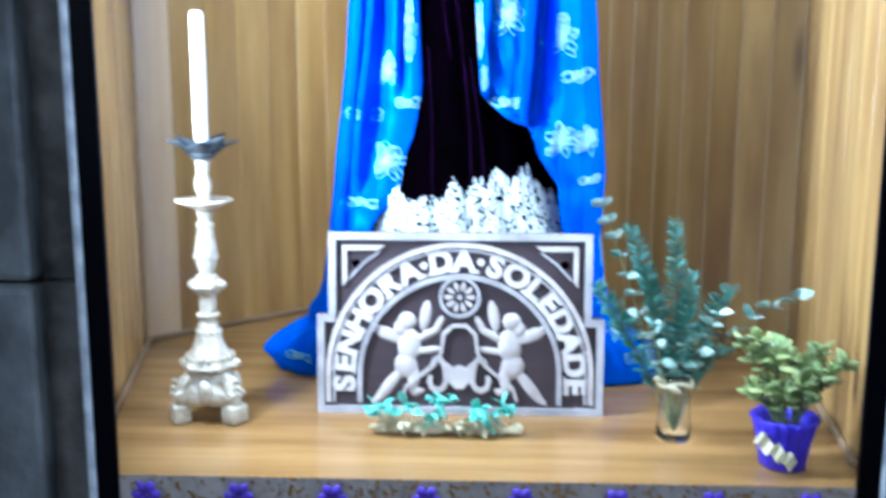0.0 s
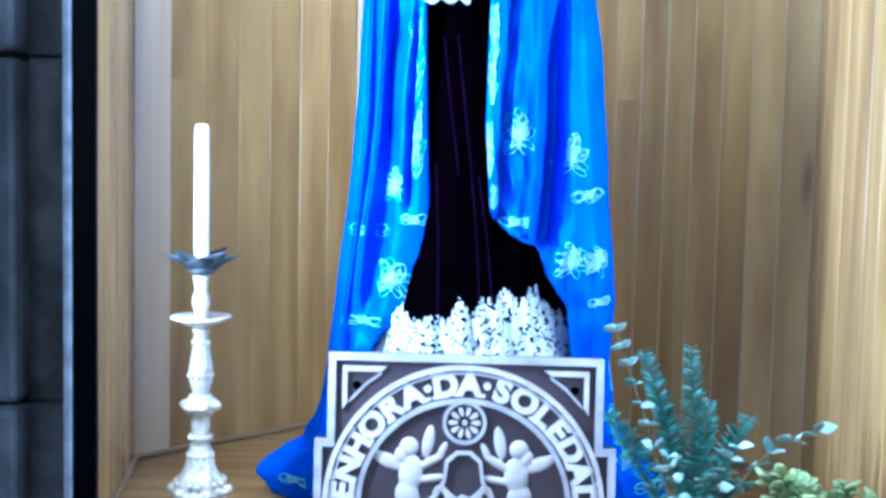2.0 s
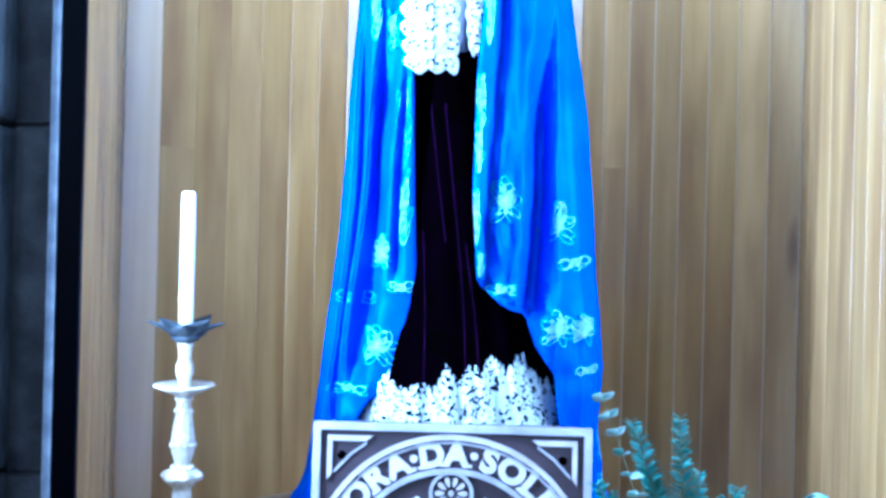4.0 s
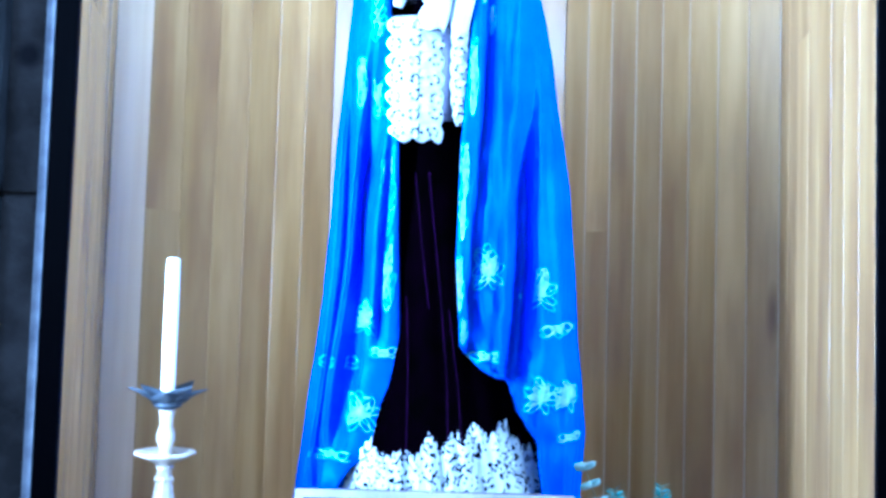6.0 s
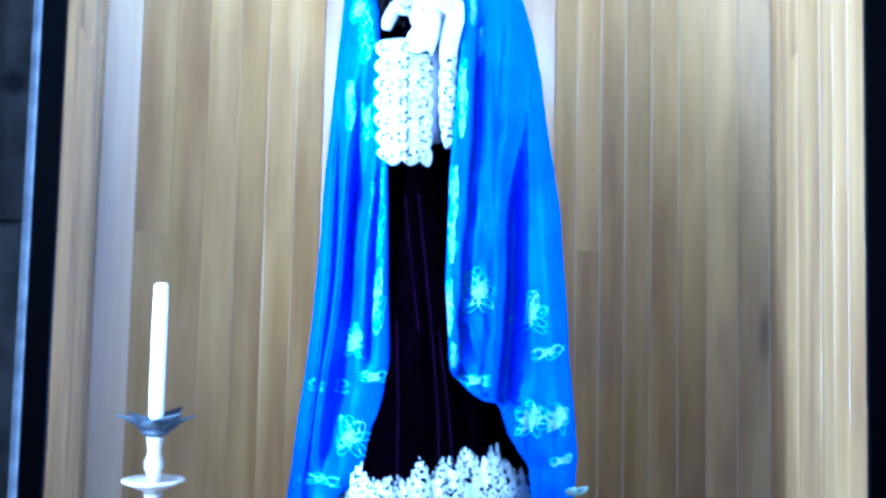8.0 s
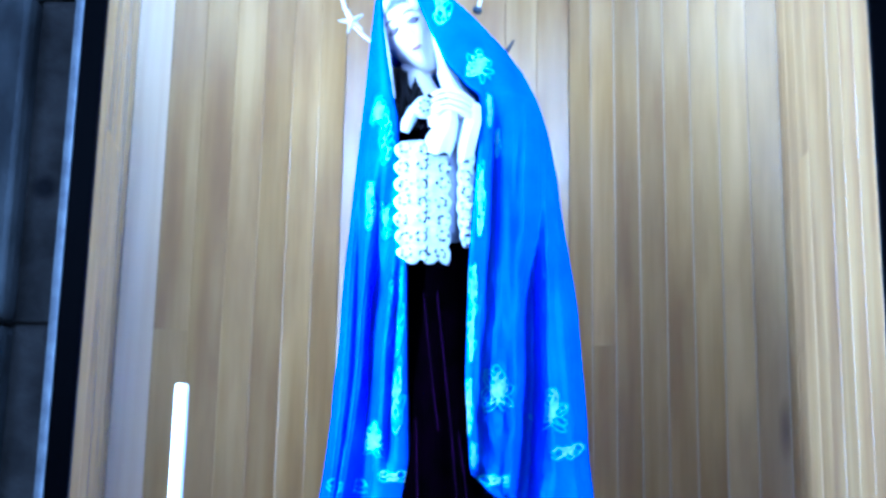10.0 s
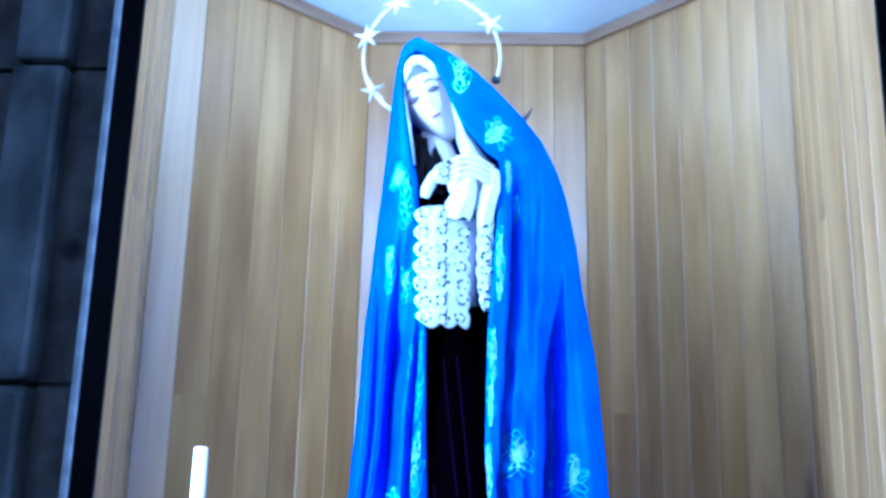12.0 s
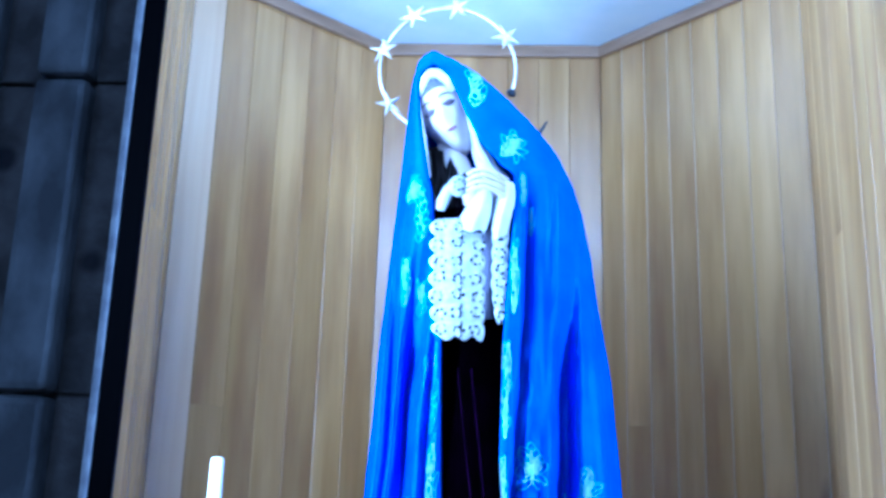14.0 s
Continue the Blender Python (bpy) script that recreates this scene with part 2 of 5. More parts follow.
def box(lo, hi, bevel=0.0):
    bm = bmesh.new()
    add_box(bm, lo, hi, bevel)
    return bm


def add_grid(bm, rows, mi=0, close=False):
    """Faces over rows of points; close joins each row's ends."""
    vs = [[bm.verts.new(p) for p in r] for r in rows]
    out = []
    for a, b in zip(vs, vs[1:]):
        k = len(a)
        for i in range(k if close else k - 1):
            f = bm.faces.new((a[i], a[(i + 1) % k], b[(i + 1) % k], b[i]))
            f.material_index = mi
            out.append(f)
    return vs


def add_lathe(bm, profile, at=(0, 0, 0), seg=28, mi=0, wobble=None):
    rows = []
    for r, z in profile:
        row = []
        for i in range(seg):
            a = 2 * math.pi * i / seg
            k = wobble(a, z) if wobble else 1.0
            row.append((at[0] + r * k * math.cos(a), at[1] + r * k * math.sin(a), at[2] + z))
        rows.append(row)
    vs = add_grid(bm, rows, mi, True)
    for end in (vs[0], vs[-1]):
        bm.faces.new(end).material_index = mi


def add_tube(bm, pts, radius, seg=7, mi=0, taper=None, flat=1.0):
    pts = [Vector(p) for p in pts]
    rows = []
    for i, p in enumerate(pts):
        d = (pts[min(i + 1, len(pts) - 1)] - pts[max(i - 1, 0)]).normalized()
        side = d.cross(Vector((0, 1, 0)))
        if side.length < 0.05:
            side = d.cross(Vector((1, 0, 0)))
        side.normalize()
        up = side.cross(d).normalized()
        r = radius * (taper(i / (len(pts) - 1)) if taper else 1.0)
        rows.append([p + side * r * math.cos(2 * math.pi * k / seg) + up * r * flat * math.sin(2 * math.pi * k / seg) for k in range(seg)])
    vs = add_grid(bm, rows, mi, True)
    for end in (vs[0], vs[-1]):
        bm.faces.new(end).material_index = mi


def add_ball(bm, at, radii, mi=0, turn=(0, 0, 0), seg=16, rings=10):
    m = pose(*at, *turn) @ Matrix.Diagonal((*radii, 1))
    rows = []
    for k in range(1, rings):
        t = math.pi * k / rings
        rows.append([m @ Vector((math.sin(t) * math.cos(2 * math.pi * i / seg), math.sin(t) * math.sin(2 * math.pi * i / seg), math.cos(t))) for i in range(seg)])
    vs = add_grid(bm, rows, mi, True)
    for row, z in ((vs[0], 1), (vs[-1], -1)):
        pole = bm.verts.new(m @ Vector((0, 0, z)))
        for i in range(seg):
            bm.faces.new((row[i], row[(i + 1) % seg], pole)).material_index = mi


def add_leaf(bm, m, length, width, fold=0.15, bend=0.2, steps=5, mi=0, thick=0.0006, blunt=0.8):
    """A leaf blade along +x of m, folded along its midrib, with a little thickness."""
    top = []
    for i in range(steps + 1):
        u = i / steps
        w = width / 2 * math.sin(math.pi * min(1, u ** blunt)) + 0.0004
        z = -bend * length * u * u
        top.append([(length * u, -w, z + fold * w), (length * u, 0, z), (length * u, w, z + fold * w)])
    a = add_grid(bm, [[m @ Vector(p) for p in r] for r in top], mi)
    b = add_grid(bm, [[m @ (Vector(p) - Vector((0, 0, thick))) for p in r] for r in top], mi)
    for x, y in ((0, 0), (2, 2)):
        for i in range(steps):
            bm.faces.new((a[i][x], a[i + 1][x], b[i + 1][x], b[i][x])).material_index = mi


def table(rows, z):
    """Smooth interpolation in a table whose first column is the height."""
    zs = [r[0] for r in rows]
    return [float(np.interp(z, zs, [r[k] for r in rows])) for k in range(1, len(rows[0]))]


def ground(n, seed):
    return noise.noise(Vector((n[0] * 1.0, n[1] * 1.0, seed)))


# ---- the niche: plan corners and heights ----
ZF, ZC = 0.938, 2.927
PLAN = [(-0.613, 1.462), (-0.763, 2.172), (-0.322, 2.626), (0.314, 2.626), (0.7435, 2.157), (0.647, 1.462)]
OPEN_L, OPEN_R, FRONT = -0.539, 0.613, 1.385
COUNTS = [8, 7, 7, 8, 8]
WALLS = ["wall_west", "wall_northwest", "wall_north", "wall_northeast", "wall_east"]


def niche_wall(name, a, b, start, end):
    """Solid backing behind the planks, with its cornice and bottom bead."""
    a, b = Vector((*a, 0)), Vector((*b, 0))
    d = (b - a).normalized()
    out = Vector((-d.y, d.x, 0))
    wide = (b - a).length
    ob = finish(name, box((-start, 0.0135, -0.06), (wide + end, 0.07, ZC - ZF + 0.07)), TRIM, None, False)
    ob.matrix_world = Matrix(((d.x, out.x, 0, a.x), (d.y, out.y, 0, a.y), (0, 0, 1, ZF), (0, 0, 0, 1)))
    tagged(ob, "varnished wooden wall of upright tongue-and-groove planks", "wall", kind="structure")
    bm = box((0.0, -0.016, ZC - ZF - 0.038), (wide, -0.0005, ZC - ZF - 0.001), 0.004)
    part("trim", bm, TRIM, ob, "", False)
    bm = box((0.0, -0.010, 0.001), (wide, -0.0005, 0.013), 0.003)
    part("baseboard", bm, TRIM, ob, "", False)
    return ob


walls = [niche_wall(n, a, b, 0.03 if i else 0.0, 0.03 if i < 4 else 0.0) for i, (n, a, b) in enumerate(zip(WALLS, PLAN, PLAN[1:]))]

bm = bmesh.new()
shelf = [(OPEN_L - 0.045, FRONT), (OPEN_L - 0.045, 1.42), (-0.66, 1.43), *PLAN[1:5], (0.70, 1.43), (OPEN_R + 0.045, 1.42), (OPEN_R + 0.045, FRONT)]
edge = add_grid(bm, [[(x, y, ZF) for x, y in shelf], [(x, y, ZF - 0.04) for x, y in shelf]], 0, True)
bm.faces.new(edge[0])
tagged(finish("floor", bm, SHELF, None, False), "glossy varnished wooden floor board of the niche", "floor", kind="structure")

bm = bmesh.new()
plan = [(-0.75, 1.36), *[(x * 1.05, y + (0.05 if y > 2 else 0)) for x, y in PLAN[1:5]], (0.75, 1.36)]
low, high = [bm.verts.new((x, y, ZC)) for x, y in plan], [bm.verts.new((x, y, ZC + 0.06)) for x, y in plan]
bm.faces.new(low), bm.faces.new(high)
for i in range(6):
    bm.faces.new((low[i], low[(i + 1) % 6], high[(i + 1) % 6], high[i]))
tagged(finish("ceiling", bm, PLASTER, None, False), "white painted plaster ceiling of the niche", "ceiling", kind="structure")


def jamb(side):
    """Black lacquered upright of the opening with a narrow pale cement edge."""
    x = OPEN_L if side < 0 else OPEN_R
    bm = box(*[(min(x, x + side * 0.034), FRONT - 0.010, 0.55), (max(x, x + side * 0.034), FRONT + 0.001, 3.3)], 0.002)
    ob = tagged(finish("frame_upright", bm, BLACK, None, False), "black lacquered upright framing the niche opening", "frame", "frame uprights", "structure")
    e = x + side * 0.034
    bm = box((min(e, e + side * 0.012), FRONT - 0.016, 0.5), (max(e, e + side * 0.012), FRONT + 0.035, 3.34), 0.004)
    part("cement_edge", bm, CEMENT_EDGE, ob, "pale rough cement edge strip", False)
    return ob


jamb(-1), jamb(1)
bm = box((OPEN_L - 0.05, FRONT - 0.012, 3.3), (OPEN_R + 0.05, FRONT + 0.03, 3.36), 0.002)
tagged(finish("frame_head", bm, BLACK, None, False), "black lacquered head piece of the niche opening", "frame", kind="structure")


def concrete_side(side):
    """Board-marked concrete beside the opening: upright ribs cast in lifts, with open joints between the lifts."""
    lifts = [0.0, 0.75, 1.25, 1.75, 2.25, 2.75, 3.25, 4.5]
    bodies = {CONCRETE: bmesh.new(), SHADED_CAST: bmesh.new()}
    x = (OPEN_L if side < 0 else OPEN_R) + side * 0.046
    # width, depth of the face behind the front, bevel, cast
    ribs = [(0.061, 0.010, 0.003, SHADED_CAST), (0.088, -0.022, 0.013, CONCRETE), (0.075, 0.018, 0.004, SHADED_CAST), (0.13, -0.012, 0.010, CONCRETE), (0.08, 0.016, 0.003, SHADED_CAST), (0.15, -0.012, 0.008, CONCRETE), (1.75, 0.01, 0.003, CONCRETE)]
    for k, (wide, dy, bevel, cast) in enumerate(ribs):
        a, b = sorted((x, x + side * wide))
        for lo, hi in zip(lifts, lifts[1:]):
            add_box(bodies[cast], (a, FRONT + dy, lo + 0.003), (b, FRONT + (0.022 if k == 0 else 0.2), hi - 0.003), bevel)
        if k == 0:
            # backing added to keep lamp light from leaking through the joints
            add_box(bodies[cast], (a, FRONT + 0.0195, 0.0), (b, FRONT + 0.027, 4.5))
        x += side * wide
    # unseen block behind the strip, added to stop lamp light getting past
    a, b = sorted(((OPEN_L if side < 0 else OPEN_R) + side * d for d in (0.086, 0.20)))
    add_box(bodies[SHADED_CAST], (a, FRONT + 0.028, 0.0), (b, FRONT + 0.12, 4.5))
    ob = tagged(finish("wall_front_left" if side < 0 else "wall_front_right", bodies[CONCRETE], CONCRETE, None, False), "grey board-marked concrete wall with upright ribs and cast joints", "wall", kind="structure")
    part("recessed_strip", bodies[SHADED_CAST], SHADED_CAST, ob, "brownish rough concrete between the ribs, recess shade put into its colour", False)
    return ob


concrete_side(-1), concrete_side(1)
for name, lo, hi in (("wall_front_below", (OPEN_L - 0.05, FRONT + 0.012, 0.0), (OPEN_R + 0.05, FRONT + 0.2, ZF - 0.042)),
                     ("wall_front_above", (OPEN_L - 0.05, FRONT, 3.36), (OPEN_R + 0.05, FRONT + 0.2, 4.5))):
    tagged(finish(name, box(lo, hi), CONCRETE, None, False), "dark grey concrete wall around the niche", "wall", kind="structure")

# the church room behind the viewer
for name, lo, hi, mat in (("floor_room", (-3, -4.1, -0.1), (3, 1.6, 0.0), TILES), ("ceiling_room", (-3, -4.1, 4.5), (3, 1.6, 4.6), ROOM),
                          ("wall_south", (-3, -4.2, 0), (3, -4.1, 4.5), ROOM), ("wall_room_east", (3, -4.1, 0), (3.1, 1.6, 4.5), ROOM), ("wall_room_west", (-3.1, -4.1, 0), (-3, 1.6, 4.5), ROOM)):
    tagged(finish(name, box(lo, hi), mat, None, False), "plain plastered room surface", name.split("_")[0], kind="structure")


# ---- the robed statue ----
# height, outer x left, outer x right, depth of the sides, depth of the back
OUTER = [(0.940, -0.400, 0.415, 1.97, 2.34), (0.985, -0.436, 0.412, 1.97, 2.33), (1.022, -0.400, 0.375, 1.97, 2.31), (1.052, -0.335, 0.330, 1.97, 2.29),
         (1.140, -0.300, 0.290, 1.97, 2.27), (1.245, -0.283, 0.276, 1.96, 2.25), (1.370, -0.271, 0.284, 1.96, 2.23), (1.610, -0.246, 0.264, 1.96, 2.20),
         (1.840, -0.231, 0.243, 1.96, 2.16), (2.000, -0.220, 0.220, 1.96, 2.13)]
OUTER += [(2.110, -0.212, 0.208, 1.96, 2.11), (2.190, -0.204, 0.190, 1.95, 2.10), (2.265, -0.198, 0.166, 1.94, 2.09), (2.325, -0.193, 0.136, 1.93, 2.07),
          (2.376, -0.188, 0.093, 1.92, 2.05), (2.441, -0.181, 0.030, 1.91, 2.03), (2.507, -0.172, -0.033, 1.90, 2.00), (2.540, -0.166, -0.082, 1.89, 1.97), (2.556, -0.157, -0.105, 1.89, 1.94), (2.566, -0.142, -0.122, 1.89, 1.91)]
# height, front edge x left, its depth, front edge x right, its depth
EDGE = [(0.940, -0.250, 1.90, 0.240, 1.87), (1.245, -0.205, 1.86, 0.200, 1.80), (1.295, -0.178, 1.85, 0.188, 1.79), (1.325, -0.130, 1.84, 0.184, 1.78), (1.360, -0.122, 1.84, 0.182, 1.78),
        (1.388, -0.116, 1.84, 0.160, 1.76), (1.415, -0.103, 1.84, 0.141, 1.75), (1.470, -0.100, 1.84, 0.124, 1.73), (1.486, -0.085, 1.84, 0.080, 1.72), (1.530, -0.085, 1.83, 0.030, 1.72)]
EDGE += [(1.690, -0.089, 1.83, 0.019, 1.72), (1.900, -0.096, 1.81, 0.023, 1.75), (2.120, -0.117, 1.79, 0.038, 1.76), (2.200, -0.122, 1.80, 0.044, 1.77), (2.245, -0.134, 1.81, 0.040, 1.79), (2.262, -0.137, 1.81, 0.018, 1.80),
         (2.321, -0.148, 1.82, -0.029, 1.815), (2.382, -0.157, 1.825, -0.059, 1.82), (2.445, -0.162, 1.83, -0.084, 1.825), (2.472, -0.159, 1.828, -0.094, 1.828), (2.488, -0.151, 1.825, -0.106, 1.825), (2.498, -0.134, 1.82, -0.124, 1.82), (2.508, -0.124, 1.82, -0.138, 1.818), (2.530, -0.122, 1.83, -0.140, 1.828), (2.566, -0.126, 1.87, -0.138, 1.87)]
# deep folds of the front: x high, height, x low, height, depth, half width
FOLDS = [(-0.138, 1.95, -0.196, 1.42, 0.055, 0.020), (0.146, 1.88, 0.124, 1.40, 0.095, 0.021), (0.066, 2.10, 0.052, 1.52, 0.050, 0.009), (-0.112, 1.88, -0.120, 1.60, 0.040, 0.007),
         (-0.190, 1.98, -0.242, 1.20, 0.028, 0.009), (0.098, 2.06, 0.090, 1.55, 0.020, 0.009), (0.185, 1.95, 0.215, 1.25, 0.012, 0.012), (-0.165, 1.90, -0.180, 1.50, 0.012, 0.006), (0.160, 1.85, 0.168, 1.30, 0.010, 0.007),
         (0.084, 2.12, 0.074, 1.60, 0.014, 0.005), (0.118, 2.14, 0.108, 1.60, 0.012, 0.006), (0.162, 2.08, 0.190, 1.45, 0.010, 0.006), (-0.150, 2.02, -0.168, 1.70, 0.014, 0.006), (-0.196, 2.00, -0.225, 1.40, 0.012, 0.006)]


def fold_depth(x, z):
    d = 0.0
    for xa, za, xb, zb, depth, half in FOLDS:
        u = (za - z) / (za - zb)
        if -0.35 < u < 1.3:
            xc = xa + (xb - xa) * u + 0.005 * math.sin(9 * z + xa * 40)
            fade = min(1, max(0, (u + 0.35) / 0.5)) * min(1, max(0, (1.3 - u) / 0.2))
            d += depth * fade * math.exp(-abs((x - xc) / half) ** 3)
    return d


def mantle_point(s, z):
    """s runs 0 to 4: front-left edge, left side, back, right side, front-right edge."""
    xl, xr, ym, yb = table(OUTER, z)
    xa, ya, xb, yc = table(EDGE, z)
    xm = (xl + xr) / 2
    a = (s % 1.0) * math.pi / 2 if s < 4 else math.pi / 2
    k = min(3, int(s))
    if k == 0:
        p = (xa + (xl - xa) * math.sin(a), ym + (ya - ym) * math.cos(a))
    elif k == 1:
        p = (xm + (xl - xm) * math.cos(a), ym + (yb - ym) * math.sin(a))
    elif k == 2:
        p = (xm + (xr - xm) * math.sin(a), ym + (yb - ym) * math.cos(a))
    else:
        p = (xr + (xb - xr) * (1 - math.cos(a)), ym + (yc - ym) * math.sin(a))
    x, y = p
    low = max(0.0, min(1.0, (2.25 - z) / 0.9))
    front = 1.0 if k in (0, 3) else 0.0
    y += front * fold_depth(x, z) * (0.9 if (k == 0 and a > 1.2) or (k == 3 and a < 0.35) else 1.0)
    wave = 0.003 * low * math.sin(s * 17 + 2.2 * math.sin(z * 4.0) + s * s) + 0.004 * noise.noise(Vector((x * 14, y * 14, z * 5))) + 0.0035 * low * noise.noise(Vector((x * 60, y * 60, z * 3.0)))
    out = Vector((x - xm, y - ym)).normalized() if abs(x - xm) + abs(y - ym) > 1e-6 else Vector((0, 1))
    if z < 1.10:
        wave += 0.018 * noise.noise(Vector((x * 22, y * 22, z * 16 + 3)))
    return Vector((x + out.x * wave, y + out.y * wave, z if z < 2.44 else 2.44 + (z - 2.44) * 0.8))


def add_mantle(bm, mi):
    zs = [0.940 + (2.566 - 0.940) * i / 150 for i in range(151)]
    ss = [4 * j / 150 for j in range(151)]
    outer = [[mantle_point(s, z) for s in ss] for z in zs]
    inner = []
    for z, row in zip(zs, outer):
        xl, xr, ym, yb = table(OUTER, z)
        c = Vector(((xl + xr) / 2, ym, z))
        inner.append([p + (c - p).normalized() * 0.006 if (c - p).length > 0.02 else p + Vector((0, 0, -0.004)) for p in row])
    a, b = add_grid(bm, outer, mi), add_grid(bm, inner, mi)
    for k in (0, -1):
        for i in range(len(a) - 1):
            bm.faces.new((a[i][k], a[i + 1][k], b[i + 1][k], b[i][k])).material_index = mi
    for i in range(len(ss) - 1):
        for k in (0, -1):
            bm.faces.new((a[k][i], a[k][i + 1], b[k][i + 1], b[k][i])).material_index = mi
    bm.faces.new(a[-1]).material_index = mi
    return outer


# height, middle x, half width, front depth
DRESS = [(0.94, 0.010, 0.215, 1.735), (1.20, 0.010, 0.190, 1.752), (1.34, 0.012, 0.176, 1.765), (1.47, 0.010, 0.160, 1.790), (1.60, 0.000, 0.140, 1.815), (1.90, -0.030, 0.120, 1.835), (2.12, -0.040, 0.120, 1.815), (2.20, -0.040, 0.115, 1.830), (2.27, -0.060, 0.070, 1.870)]


def dress_point(a, z, lift=0.0):
    xm, half, yf = table(DRESS, z)
    deep = 1.97 - yf
    pleat = 0.010 * max(0, min(1, (2.0 - z) / 0.5)) * (abs(math.sin(a * 9 + 0.6 * math.sin(z * 5))) - 0.5)
    return Vector((xm + (half + lift + pleat) * math.sin(a), 1.97 - (deep + lift + pleat) * math.cos(a), z))


def add_dress(bm, mi):
    rows = [[dress_point(2 * math.pi * i / 120, 0.94 + (2.27 - 0.94) * k / 60) for i in range(120)] for k in range(61)]
    vs = add_grid(bm, rows, mi, True)
    bm.faces.new(vs[0]).material_index = mi
    bm.faces.new(vs[-1]).material_index = mi


def add_hem_lace(bm, mi):
    """A deep lace flounce round the hem; its top edge runs up in leafy points with small lobes."""
    rows = []
    n = 420
    for k in range(9):
        row = []
        for i in range(n + 1):
            a = -1.22 + 2.55 * i / n
            u = i / n * 9.0 + 0.25 * math.sin(i / n * 13)
            tri = 1 - abs((u % 1.0) - 0.5) * 2
            lobe = abs(math.sin(tri * 3.5 * math.pi))
            peak = 0.004 + (0.034 + 0.014 * math.sin(int(u) * 2.4)) * tri + 0.017 * lobe * (1 - 0.4 * tri)
            mid = 1.312 + 0.034 * math.exp(-((a - 0.32) / 0.45) ** 2) + (0.012 if a > 0.10 else 0.0) - 0.012 * a * a
            z = 1.08 + (mid + peak - 1.08) * (k / 8)
            row.append(dress_point(a, z, 0.014 + 0.006 * math.sin(a * 40 + k)))
        rows.append(row)
    add_grid(bm, rows, mi)


def add_piping(bm, mi):
    """Thin violet cords down the front pleats of the dress."""
    for a, z0, z1 in ((-0.42, 1.30, 1.62), (0.02, 1.32, 1.86), (0.16, 1.34, 1.60), (-0.20, 1.60, 1.86), (0.98, 1.30, 1.37)):
        add_tube(bm, [dress_point(a - 0.10 * u, z0 + (z1 - z0) * u, 0.0005) for u in [i / 16 for i in range(17)]], 0.0013, 6, mi)


def add_lace_strip(bm, lace, dark, x0, x1, z0, z1, y, rows, columns, bulge=0.012, lobes=0.014):
    """A hanging strip of guipure lace: shell-shaped lobes down its sides, raised rosettes, eyelets and a split seam that show the black cloth."""
    def place(u, v):
        tier = v * rows
        shell = abs(math.sin(tier * math.pi)) ** 0.7
        left = x0 + 0.022 * max(0.0, v - 0.6) - lobes * shell
        right = x1 + 0.4 * lobes * shell
        x = left + (right - left) * u
        puff = math.sin(math.pi * (tier % 1.0)) * (0.5 + 0.5 * abs(math.cos(u * columns * math.pi)))
        yy = y - bulge * math.sin(math.pi * u) - 0.006 * puff - 0.002 * noise.noise(Vector((x * 90, z0 * 10 + v * 20, 2.0)))
        return Vector((x, yy, z1 + (z0 - z1) * v + 0.010 * (1 - abs(math.sin(u * 2.5 * math.pi))) * max(0.0, v - 0.85) / 0.15))
    front = [[place(i / 36, k / 112) for i in range(37)] for k in range(113)]
    a = add_grid(bm, front, lace)
    b = add_grid(bm, [[p + Vector((0, 0.004, 0)) for p in r] for r in front], lace)
    for i in range(36):
        bm.faces.new((a[-1][i], a[-1][i + 1], b[-1][i + 1], b[-1][i])).material_index = lace
    for k in range(112):
        for e in (0, -1):
            bm.faces.new((a[k][e], a[k + 1][e], b[k + 1][e], b[k][e])).material_index = lace
    wide, high = x1 - x0, z1 - z0
    for r in range(rows):
        for c in range(columns):
            cu, cv = (c + 0.55) / columns, (r + 0.5) / rows
            for j in range(5):
                ang = 2 * math.pi * j / 5 + 1.3 * r + c
                reach = 0.0085 + 0.003 * math.sin(5 * j + 3 * r + c)
                p = place(cu + reach / wide * math.cos(ang), min(0.99, cv + reach / high * math.sin(ang)))
                size = 0.75 + 0.55 * abs(math.sin(7 * j + r * 2.3 + c * 1.7))
                add_ball(bm, p + Vector((0, -0.0003, 0)), (0.0022 * size, 0.0024, 0.0034 * size), dark, (0, math.degrees(ang), 0), 6, 4)
        if columns > 1:
            for dv in (0.15, 0.5):
                p = place(0.56, (r + dv) / rows)
                add_ball(bm, p + Vector((0.001, -0.0003, 0)), (0.0018, 0.0024, 0.0070), dark, (0, 0, 0), 6, 5)


